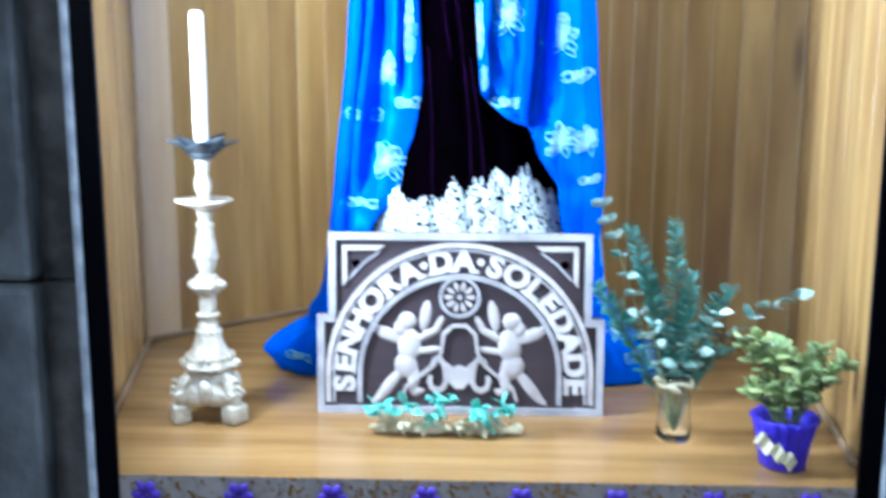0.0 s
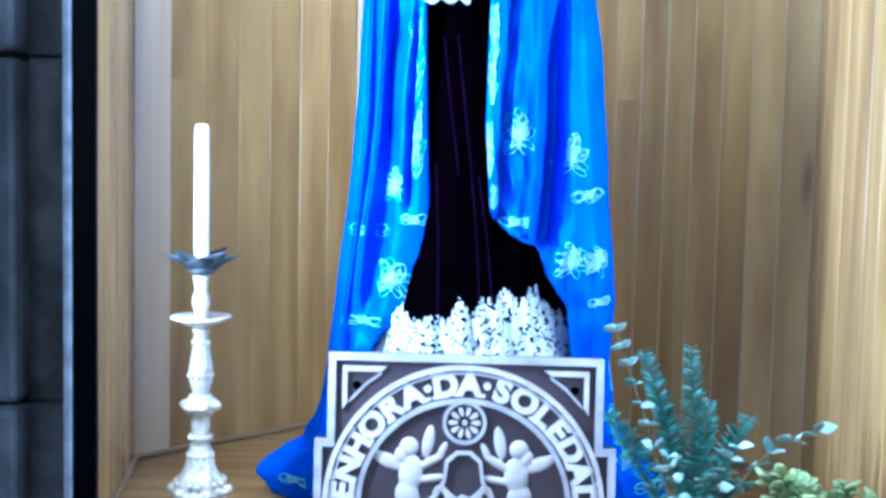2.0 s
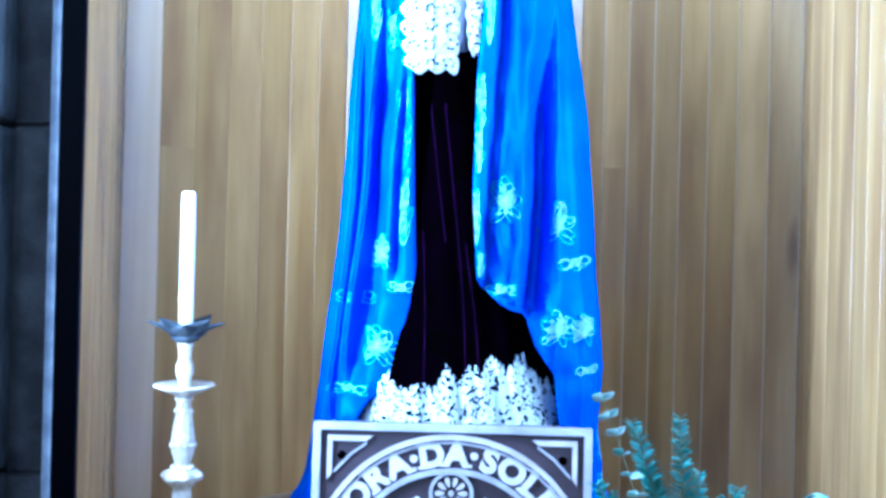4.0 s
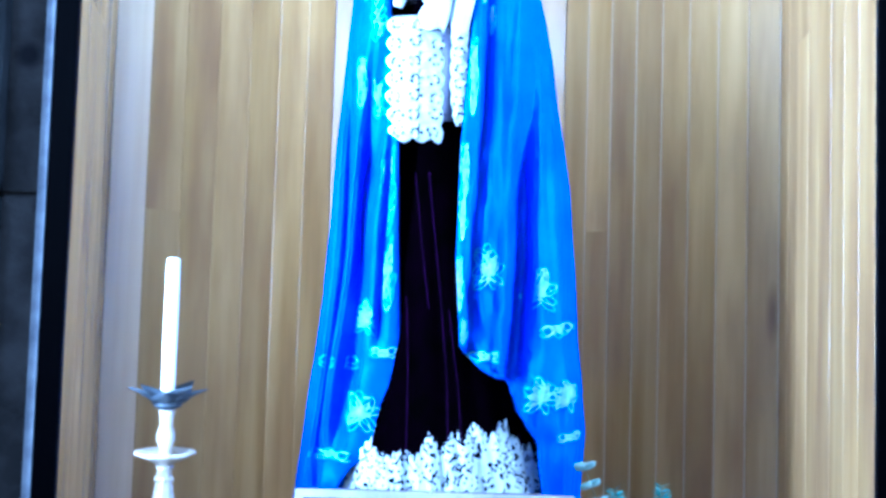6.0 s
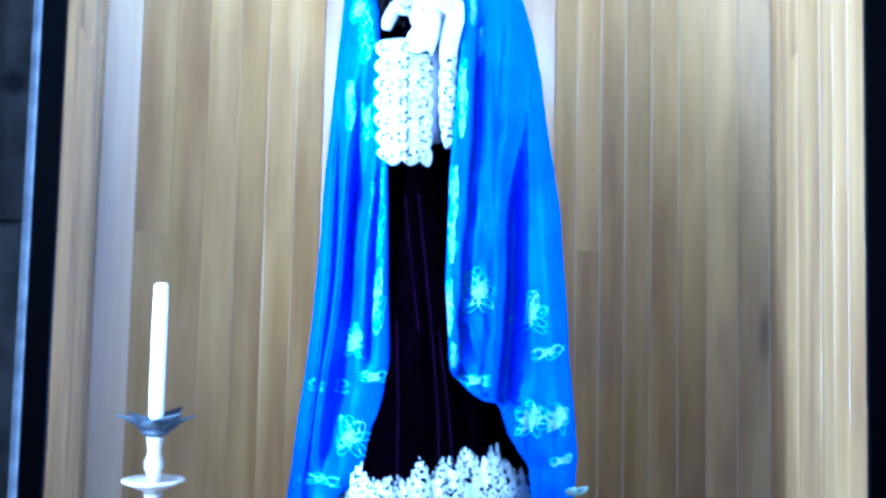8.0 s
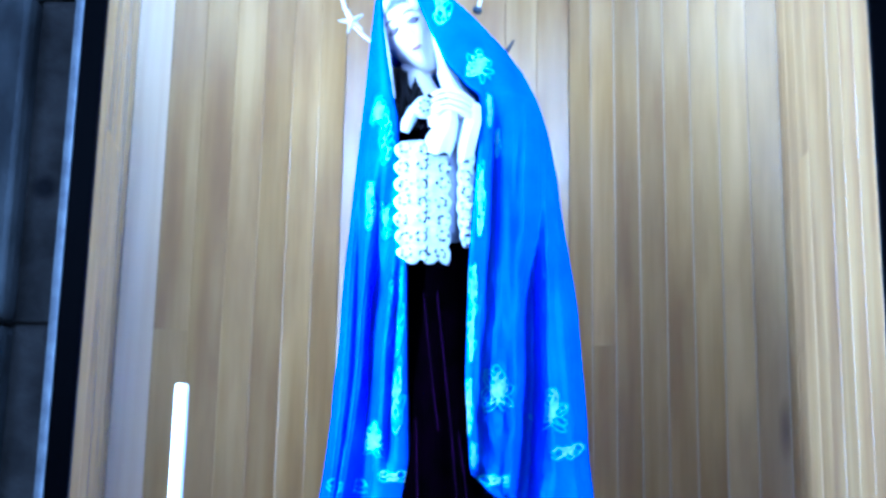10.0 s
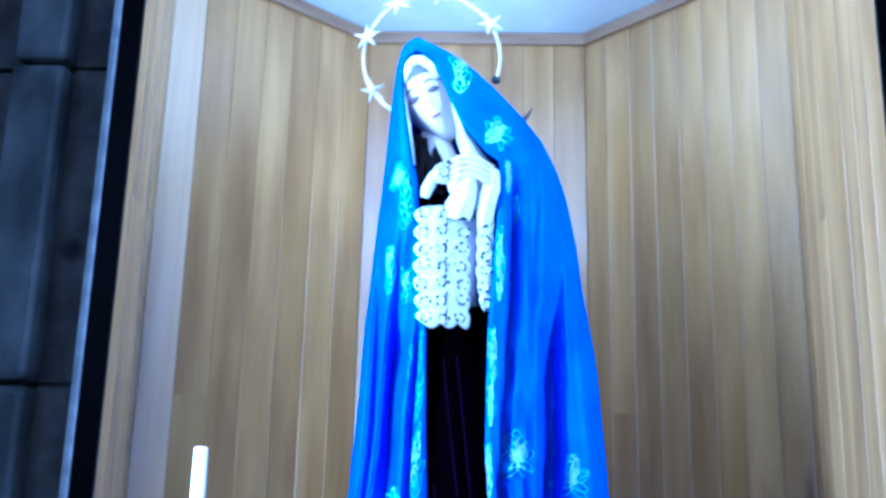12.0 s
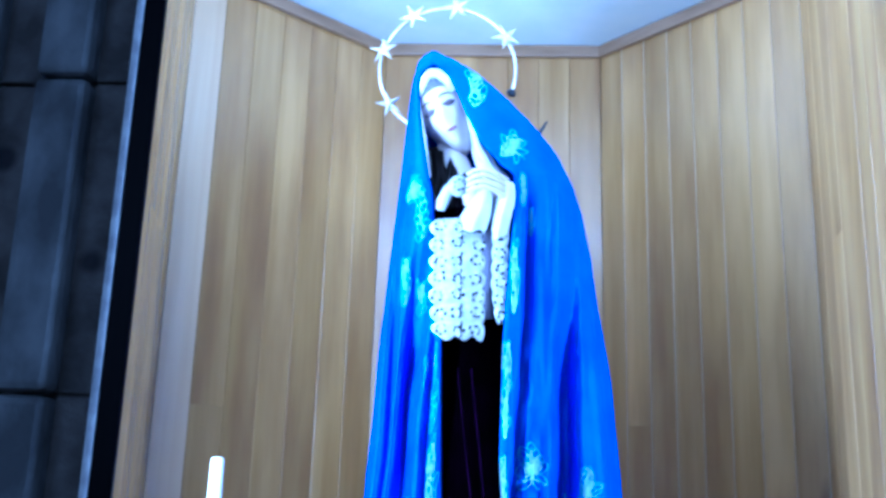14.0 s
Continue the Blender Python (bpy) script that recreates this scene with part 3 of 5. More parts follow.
def motif_lines(kind, seed):
    """Curling embroidery strokes in a unit square, no two alike."""
    rnd = random.Random(seed)

    def spiral(cx, cz, r, a0, turns):
        return [(cx + r * (1 - 0.8 * i / 18) * math.cos(a0 + turns * 2 * math.pi * i / 18), cz + r * (1 - 0.8 * i / 18) * math.sin(a0 + turns * 2 * math.pi * i / 18)) for i in range(19)]

    def petal(cx, cz, ang, length, wide, curl=0.0):
        pts = []
        for i in range(15):
            u = 2 * math.pi * i / 14
            lx = length * (0.5 - 0.5 * math.cos(u))
            lz = wide * math.sin(u) + curl * lx * lx / length
            pts.append((cx + lx * math.cos(ang) - lz * math.sin(ang), cz + lx * math.sin(ang) + lz * math.cos(ang)))
        return pts

    def r(a, b):
        return rnd.uniform(a, b)
    def curl(cx, cz, a0, bend, length):
        """A stroke whose heading turns steadily, so that it ends in a hook."""
        pts, a, x, z = [], a0, cx, cz
        for i in range(16):
            pts.append((x, z))
            a += bend * (0.4 + 1.4 * i / 15) / 15
            x += length / 15 * math.cos(a)
            z += length / 15 * math.sin(a)
        return pts
    if kind in (0, 1):
        # a full blossom: fanned petals with inner veins, side leaves and a hooked tip
        out = []
        lean = r(-0.35, 0.35) + (0.5 if kind else 0.0)
        for j in range(7):
            ang = lean + math.pi / 2 + (j - 3) * 0.52 + r(-0.1, 0.1)
            ln = r(0.42, 0.58) * (1.0 if j in (2, 3, 4) else 0.88)
            out.append(petal(0.02, -0.14, ang, ln, r(0.10, 0.15), r(-0.4, 0.4)))
            out.append(petal(0.02, -0.12, ang, ln * 0.62, 0.05, r(-0.3, 0.3)))
        out += [petal(0.0, -0.2, a, r(0.36, 0.5), 0.09, r(-0.5, 0.5)) for a in (-0.35, math.pi + 0.3, -1.0, math.pi + 0.95)]
        out.append(spiral(r(-0.12, 0.02), 0.33, 0.15, r(-1.5, -0.6), 1.15))
        out.append(curl(-0.3, -0.36, 0.25, r(-1.2, 1.2), 0.7))
        return out
    if kind == 2:
        # a trailing ribbon of leaves, crossing loops on one stem
        f, up = r(4.5, 6.5), r(-0.25, 0.25)
        out = [[(-0.5 + i / 20, k * 0.22 * math.sin(i / 20 * f + 0.3) + up * (i / 20 - 0.5)) for i in range(21)] for k in (-1, 1)]
        out += [petal(x, up * x, ang, 0.30, 0.14, r(-0.5, 0.5)) for x, ang in ((-0.42, r(0.1, 0.9)), (-0.1, r(-0.7, 0.2)), (0.16, r(0.0, 0.7)), (0.1, r(2.5, 3.4)))]
        return out + [spiral(r(-0.3, 0.3), 0.04, 0.13, r(0, 6), 1.0)]
    # an upright border spray: paired leaves up a waving stem
    out = [[(0.16 * math.sin(i / 20 * 7 + 0.5), -0.5 + i / 20) for i in range(21)], [(-0.20 * math.sin(i / 20 * 6), -0.5 + i / 20) for i in range(21)]]
    for j in range(5):
        z = -0.46 + 0.19 * j
        for sg in (-1, 1):
            out.append(petal(0.10 * math.sin((z + 0.5) * 7), z + 0.05 * sg, math.pi / 2 - sg * r(0.6, 1.2), r(0.30, 0.42), r(0.07, 0.12), sg * r(-0.2, 0.5)))
    return out + [spiral(r(-0.15, 0.15), 0.30, 0.2, r(0, 6), 1.1)]


# middle x, height, width, height, kind
MOTIFS = [(0.078, 1.682, 0.064, 0.085, 0), (0.176, 1.645, 0.072, 0.080, 1), (0.213, 1.568, 0.075, 0.050, 2), (0.072, 1.517, 0.058, 0.040, 2), (0.178, 1.455, 0.072, 0.066, 1), (0.232, 1.452, 0.060, 0.055, 1),
          (0.240, 1.371, 0.052, 0.036, 2), (-0.112, 1.815, 0.046, 0.150, 3), (-0.109, 1.655, 0.044, 0.125, 3), (-0.150, 1.585, 0.058, 0.070, 1), (-0.203, 1.490, 0.085, 0.055, 2), (-0.113, 1.515, 0.052, 0.046, 2)]
MOTIFS += [(-0.153, 1.408, 0.088, 0.076, 1), (-0.212, 1.314, 0.085, 0.040, 2), (-0.158, 2.217, 0.044, 0.066, 1), (-0.140, 2.150, 0.040, 0.085, 3), (-0.170, 2.025, 0.036, 0.090, 3), (-0.138, 1.995, 0.030, 0.060, 3), (-0.040, 2.440, 0.062, 0.085, 3),
           (0.039, 2.318, 0.060, 0.075, 1), (0.058, 2.208, 0.022, 0.070, 3), (0.074, 2.142, 0.015, 0.050, 3), (0.042, 2.021, 0.026, 0.125, 3), (0.030, 1.850, 0.024, 0.100, 3), (0.028, 1.760, 0.020, 0.070, 3)]
MOTIFS += [(0.026, 1.640, 0.020, 0.090, 3), (0.035, 1.560, 0.020, 0.040, 3), (0.360, 1.000, 0.070, 0.050, 2), (0.320, 1.060, 0.060, 0.050, 1), (0.280, 1.220, 0.030, 0.060, 3), (0.285, 1.130, 0.030, 0.060, 3), (-0.350, 0.985, 0.06, 0.04, 2)]


def add_embroidery(bm, grid, mi):
    flat = [p for r in grid for p in r]
    n = len(grid[0])
    polys = [(k * n + i, k * n + i + 1, (k + 1) * n + i + 1, (k + 1) * n + i) for k in range(len(grid) - 1) for i in range(n - 1)]
    tree = BVHTree.FromPolygons(flat, polys)
    for k, (x, z, w, h, kind) in enumerate(MOTIFS):
        for line in motif_lines(kind, k):
            pts = []
            for u, v in line:
                hit = tree.ray_cast(Vector((x + u * w, 0.8, z + v * h)), Vector((0, 1, 0)))
                if hit[0] is not None and hit[0].y < 1.99:
                    pts.append(hit[0] + Vector((0, -0.0018, 0)))
            runs, run = [], []
            for p in pts:
                if run and (p - run[-1]).length > 0.03:
                    runs.append(run)
                    run = []
                run.append(p)
            for r in runs + [run]:
                if len(r) > 2:
                    add_tube(bm, r, 0.0012 if w > 0.05 else 0.0008, 5, mi, flat=0.7)


HEAD = (0.056, 0.064, 0.102)


def add_head(bm):
    """A plain carved head, bowed to one side, with a band, a linen wimple and dark hair."""
    skin, lips, brow, hair, linen, band = 4, 5, 6, 7, 8, 9
    lean = pose(-0.110, 1.893, 2.408, 6, -30, -10)

    def face(a, t, grow=1.0):
        r, zz = math.sin(t), math.cos(t)
        jaw = 1.0 - 0.34 * max(0, -zz - 0.05)
        x, y, z = HEAD[0] * r * jaw * math.cos(a) * grow, HEAD[1] * r * math.sin(a) * grow, HEAD[2] * zz * grow
        if y < 0 and grow == 1.0:
            f = max(0, -math.sin(a)) * r
            y -= 0.016 * f * math.exp(-(x / (0.006 + 0.004 * max(0, -z / 0.03))) ** 2) * math.exp(-((z + 0.022) / 0.018) ** 2)
            y -= 0.005 * f * math.exp(-(x / 0.015) ** 2) * math.exp(-((z + 0.055) / 0.010) ** 2)
            y -= 0.007 * f * math.exp(-(x / 0.016) ** 2) * math.exp(-((z + 0.083) / 0.013) ** 2)
            for sx in (-0.022, 0.022):
                y += 0.007 * math.exp(-((x - sx) / 0.013) ** 2) * math.exp(-((z - 0.002) / 0.010) ** 2)
                y -= 0.003 * math.exp(-((x - sx * 1.2) / 0.014) ** 2) * math.exp(-((z + 0.034) / 0.014) ** 2)
        p = lean @ Vector((x, y, z))
        return Vector((max(p.x, -0.164), p.y, p.z))

    def front(x, z, out):
        """A place on the face in front, at local x and z."""
        q = max(0.05, 1 - (x / HEAD[0]) ** 2 - (z / HEAD[2]) ** 2)
        return lean @ Vector((x, -HEAD[1] * math.sqrt(q) - out, z))
    add_grid(bm, [[face(2 * math.pi * i / 64, math.pi * k / 48) for i in range(64)] for k in range(49)], skin, True)
    for sx in (-1, 1):
        us = [i / 8 for i in range(9)]
        add_tube(bm, [front(sx * 0.022 + 0.013 * (2 * u - 1), -0.002 - 0.004 * math.sin(math.pi * u), -0.0012) for u in us], 0.0058, 6, brow, lambda u: 0.3 + 0.7 * math.sin(math.pi * u))
        add_tube(bm, [front(sx * 0.022 + 0.015 * (2 * u - 1), 0.014 + 0.005 * math.sin(math.pi * u), -0.0006) for u in us], 0.0024, 6, brow, lambda u: 0.3 + 0.7 * math.sin(math.pi * u))
    for sx in (-1, 1):
        add_ball(bm, front(sx * 0.022, -0.001, 0.0), (0.0085, 0.0036, 0.0027), brow, (6, -30, -10), 12, 8)
    add_ball(bm, front(0, -0.0565, 0.0035), (0.0115, 0.0035, 0.0042), lips, (6, -30, -10), 12, 8)
    add_tube(bm, [(-0.100, 1.915, 2.335), (-0.085, 1.905, 2.29), (-0.065, 1.905, 2.235), (-0.050, 1.915, 2.19)], 0.036, 18, skin, lambda u: 0.95 + 0.5 * u * u)
    # hair falling beside the neck
    for j in range(18):
        x0 = -0.148 + 0.0038 * j
        add_tube(bm, [(x0 + 0.005 * math.sin(5 * u + j) + 0.012 * u, 1.892 + 0.008 * math.sin(j * 1.7) - 0.050 * u, 2.325 - 0.008 * (j % 3) - 0.125 * u) for u in [i / 9 for i in range(10)]], 0.010, 7, hair, lambda u: 1.0 - 0.4 * u)
    # linen cap above the forehead and a grey band below it
    for t0, t1, mi, grow in ((0.05, 0.98, linen, 1.09), (0.92, 1.18, band, 1.045)):
        add_grid(bm, [[face(-math.pi / 2 - 0.95 + 2.3 * i / 30, t0 + (t1 - t0) * k / 8 + (0.10 * abs(2 * i / 30 - 1)), grow + 0.008 * math.sin(i * 1.9)) for i in range(31)] for k in range(9)], mi)
    strip_r = [(-0.078, 2.485), (-0.064, 2.445), (-0.050, 2.400), (-0.040, 2.355), (-0.026, 2.312), (-0.004, 2.272), (0.024, 2.242)]
    strip_l = [(-0.160, 2.420), (-0.154, 2.380), (-0.147, 2.340), (-0.142, 2.300), (-0.136, 2.250)]
    for strip, wide in ((strip_r, 0.017), (strip_l, 0.010)):
        for lay in range(2):
            add_tube(bm, [(x - 0.005 * lay, 1.845 - 0.008 * lay + 0.004 * math.sin(z * 60), z) for x, z in strip], wide * (0.7 - 0.2 * lay), 8, linen, lambda u: 0.5 + 0.7 * u, 0.5)
    add_tube(bm, [(-0.158, 1.842, 2.425), (-0.150, 1.838, 2.462), (-0.137, 1.836, 2.477), (-0.120, 1.836, 2.477), (-0.100, 1.838, 2.463), (-0.086, 1.842, 2.440)], 0.011, 10, linen, lambda u: 0.8 + 0.3 * math.sin(3 * u), 0.7)
    rows = []
    for x, z in strip_r:
        rows.append([(x - 0.014 * v, 1.850 + 0.045 * v + 0.004 * math.sin(v * 9 + z * 50), z - 0.012 * v) for v in [i / 6 for i in range(7)]])
    add_grid(bm, rows, linen)
    rows = [[(-0.085 + 0.090 * u + 0.02 * v, 1.862 - 0.030 * math.sin(math.pi * u) - 0.025 * v, 2.246 - 0.02 * u - 0.060 * v + 0.004 * math.sin(u * 20)) for u in [i / 14 for i in range(15)]] for v in [k / 8 for k in range(9)]]
    add_grid(bm, rows, skin)


def add_clasped(bm):
    """Clasped fingers over the breast and wide white sleeves, as plain shapes."""
    skin, linen, lace, dark = 4, 8, 3, 2
    add_ball(bm, (0.004, 1.768, 2.206), (0.036, 0.016, 0.022), skin, (0, 20, 0))
    for j in range(4):
        z = 2.236 - 0.0115 * j
        add_tube(bm, [(0.026, 1.758, z - 0.020), (0.002, 1.747, z - 0.006), (-0.022, 1.744, z), (-0.040, 1.748, z - 0.003), (-0.052, 1.756, z - 0.008)], 0.0058, 8, skin, lambda u: 1.0 - 0.3 * u)
    add_tube(bm, [(0.000, 1.756, 2.216), (-0.016, 1.748, 2.238), (-0.034, 1.750, 2.247)], 0.0060, 8, skin, lambda u: 1 - 0.3 * u)

    def sleeve(line, y, folds):
        """A wide hanging sleeve: x, z and half width down its middle, open and scalloped at the lower end."""
        rows = []
        for k in range(25):
            v = k / 24
            x, z, half = [float(np.interp(v, [i / (len(line) - 1) for i in range(len(line))], [q[c] for q in line])) for c in range(3)]
            rows.append([(x + half * math.cos(a) * (1 + 0.05 * math.sin(folds * a)), y + 0.020 + (0.026 + 0.004 * math.sin(folds * a + 3 * v) * v) * math.sin(a), z + 0.004 * math.sin(folds * a) * v * v) for a in [2 * math.pi * i / 40 for i in range(40)]])
        vs = add_grid(bm, rows, linen, True)
        bm.faces.new(vs[0]).material_index = linen
        bm.faces.new(vs[-1]).material_index = dark
    sleeve([(-0.016, 2.198, 0.014), (-0.022, 2.180, 0.022), (-0.032, 2.150, 0.030), (-0.042, 2.112, 0.028)], 1.752, 5)
    sleeve([(0.026, 2.214, 0.015), (0.024, 2.180, 0.021), (0.016, 2.140, 0.019), (0.012, 2.100, 0.016)], 1.758, 4)
    # turned-back cuff with eyelets, and its hanging edge
    add_ball(bm, (-0.068, 1.768, 2.208), (0.021, 0.010, 0.022), lace, (0, 20, 0))
    for j in range(7):
        a = 0.9 * j
        add_ball(bm, (-0.066 + 0.010 * math.cos(a), 1.7585, 2.208 + 0.011 * math.sin(a)), (0.0022, 0.0022, 0.0032), dark, (0, 40 * j, 0), 6, 4)
    add_tube(bm, [(-0.078, 1.785, 2.222), (-0.088, 1.780, 2.202), (-0.099, 1.780, 2.180), (-0.104, 1.786, 2.164)], 0.011, 12, linen, lambda u: 0.7 + 0.45 * math.sin(3 * u), 0.6)
    # grey ribbon hanging between the lace strips
    add_tube(bm, [(-0.010, 1.774, 2.12), (-0.008, 1.776, 2.06), (-0.010, 1.780, 1.98), (-0.008, 1.784, 1.95)], 0.012, 10, 9)


def statue():
    bm = bmesh.new()
    grid = add_mantle(bm, 0)
    add_embroidery(bm, grid, 1)
    add_dress(bm, 2)
    add_hem_lace(bm, 10)
    add_piping(bm, 11)
    add_lace_strip(bm, 3, 2, -0.108, -0.018, 1.905, 2.140, 1.772, 7, 3)
    add_lace_strip(bm, 3, 2, 0.002, 0.029, 1.937, 2.120, 1.768, 6, 1, 0.006, 0.004)
    add_head(bm)
    add_clasped(bm)
    ob = finish("statue", bm, [BLUE, THREAD, VELVET, LACE, SKIN, LIPS, BROW, HAIR, LINEN, GREYBAND, HEMLACE, PIPING])
    return tagged(ob, "robed statue in blue embroidered mantle, black dress and white lace", "statue")


statue()


def star_halo():
    """An open ring of metal behind the veil with five-pointed stars along it."""
    cx, cz, r, y = -0.107, 2.542, 0.152, 1.965
    top = empty("star_halo", (cx, y, cz), "silvery ring halo with pale gilt five-pointed stars, fixed behind the veil", "halo")

    def ring_at(deg, rr=r):
        return (rr * math.cos(radians(deg)), 0, rr * math.sin(radians(deg)))
    bm = bmesh.new()
    add_tube(bm, [ring_at(-20 + 265 * i / 60) for i in range(61)], 0.0034, 10)
    part("ring", bm, SILVER, top)
    bm = bmesh.new()
    add_ball(bm, ring_at(-20), (0.011, 0.010, 0.009), 0, (0, 20, 0))
    part("finial", bm, TARNISH, top, "dark knob at the ring's end")
    bm = bmesh.new()
    add_tube(bm, [(0.20, 0.0, -0.155), (0.222, -0.004, -0.120)], 0.006, 8, 0, lambda u: 1 - 0.7 * u)
    add_tube(bm, [(0.10, 0.05, -0.20), (0.16, 0.02, -0.18), (0.205, 0.0, -0.150)], 0.004, 8)
    part("spike", bm, TARNISH, top, "dark metal spike")
    for deg, turn, size in ((214, 20, 0.032), (163, 5, 0.036), (122, 30, 0.035), (84, 10, 0.033), (32, 25, 0.036)):
        bm = bmesh.new()
        c = bm.verts.new((0, -0.009, 0)), bm.verts.new((0, 0.009, 0))
        rim = []
        for i in range(10):
            a = radians(turn + 36 * i + 18)
            q = size * (1.0 if i % 2 == 0 else 0.27)
            rim.append(bm.verts.new((q * math.cos(a), 0, q * math.sin(a))))
        for i in range(10):
            bm.faces.new((c[0], rim[i], rim[(i + 1) % 10]))
            bm.faces.new((c[1], rim[(i + 1) % 10], rim[i]))
        ob = part("star", bm, GILT, top, "pale gilt star", False)
        ob.location = ring_at(deg)
        ob.location.y = -0.008
        ob.rotation_euler = (radians(random.uniform(-25, 10)), 0, radians(random.uniform(-25, 25)))
    return top


star_halo()


# ---- carved plaque ----
def extrude_outline(bm, pts, y0, y1, mi=0):
    """A flat shape in x and z, with thickness between two depths."""
    a = [bm.verts.new((x, y0, z)) for x, z in pts]
    b = [bm.verts.new((x, y1, z)) for x, z in pts]
    bm.faces.new(a).material_index = mi
    bm.faces.new(b[::-1]).material_index = mi
    for i in range(len(pts)):
        j = (i + 1) % len(pts)
        bm.faces.new((a[i], b[i], b[j], a[j])).material_index = mi


def add_band(bm, line, wide, y0, y1, closed=False):
    """A ribbon of even width along a line in x and z."""
    pts = [Vector(p) for p in line]
    n = len(pts)
    left, right = [], []
    for i, p in enumerate(pts):
        q0 = pts[(i - 1) % n] if closed or i > 0 else p
        q1 = pts[(i + 1) % n] if closed or i < n - 1 else p
        d0, d1 = (p - q0), (q1 - p)
        if d0.length < 1e-9:
            d0 = d1
        if d1.length < 1e-9:
            d1 = d0
        d0, d1 = d0.normalized(), d1.normalized()
        nrm = Vector((-(d0.y + d1.y), d0.x + d1.x)).normalized()
        k = wide / 2 / max(0.4, nrm.dot(Vector((-d0.y, d0.x))))
        left.append(p + nrm * k)
        right.append(p - nrm * k)
    rows = [[(q.x, y, q.y) for q, y in ((l, y1), (l, y0), (r, y0), (r, y1))] for l, r in zip(left, right)]
    if closed:
        rows.append(rows[0])
    add_grid(bm, rows)


def arch_line(r, steps=40, foot=0.020, spring=0.074):
    pts = [(-r, foot)] + [(-r * math.cos(math.pi * i / steps), spring + r * math.sin(math.pi * i / steps)) for i in range(steps + 1)] + [(r, foot)]
    return pts


def blob(cx, cz, length, wide, ang, n=16, pinch=0.0):
    c, s = math.cos(radians(ang)), math.sin(radians(ang))
    out = []
    for i in range(n):
        a = 2 * math.pi * i / n
        u, v = length / 2 * math.cos(a), wide / 2 * math.sin(a) * (1 + pinch * math.cos(a))
        out.append((cx + u * c - v * s, cz + u * s + v * c))
    return out


def letter_mesh(ch, size):
    cu = bpy.data.curves.new("letter", "FONT")
    cu.body, cu.size, cu.extrude, cu.offset, cu.align_x, cu.align_y = ch, size, 0.0022, 0.0031, "CENTER", "CENTER"
    ob = bpy.data.objects.new("letter", cu)
    scene.collection.objects.link(ob)
    me = bpy.data.meshes.new_from_object(ob.evaluated_get(bpy.context.evaluated_depsgraph_get()))
    bpy.data.objects.remove(ob)
    bpy.data.curves.remove(cu)
    xs, zs = [v.co.x for v in me.vertices], [v.co.y for v in me.vertices]
    x0, x1, z0, z1 = min(xs), max(xs), min(zs), max(zs)
    ends = {"N": "ab", "H": "abcd", "R": "acd", "A": "cd", "D": "ac", "L": "ac", "E": "ac"}.get(ch, "")
    if ends:
        # slab feet and heads on the stems
        bm = bmesh.new()
        bm.from_mesh(me)
        for e in ends:
            cx = x0 + 0.004 if e in "ac" else x1 - 0.004
            cz = z1 - 0.0025 if e in "ab" else z0 + 0.0025
            add_box(bm, (cx - 0.0085, cz - 0.003, -0.0021), (cx + 0.0085, cz + 0.003, 0.0021), 0.0006)
        bm.to_mesh(me)
        bm.free()
    me.materials.clear()
    me.materials.append(PALE_LETTER)
    return me


PALE_LETTER = material("cream_letter_paint", (0.52, 0.47, 0.44), 0.5, second=(0.42, 0.37, 0.34), scale=40, bump=0.1)


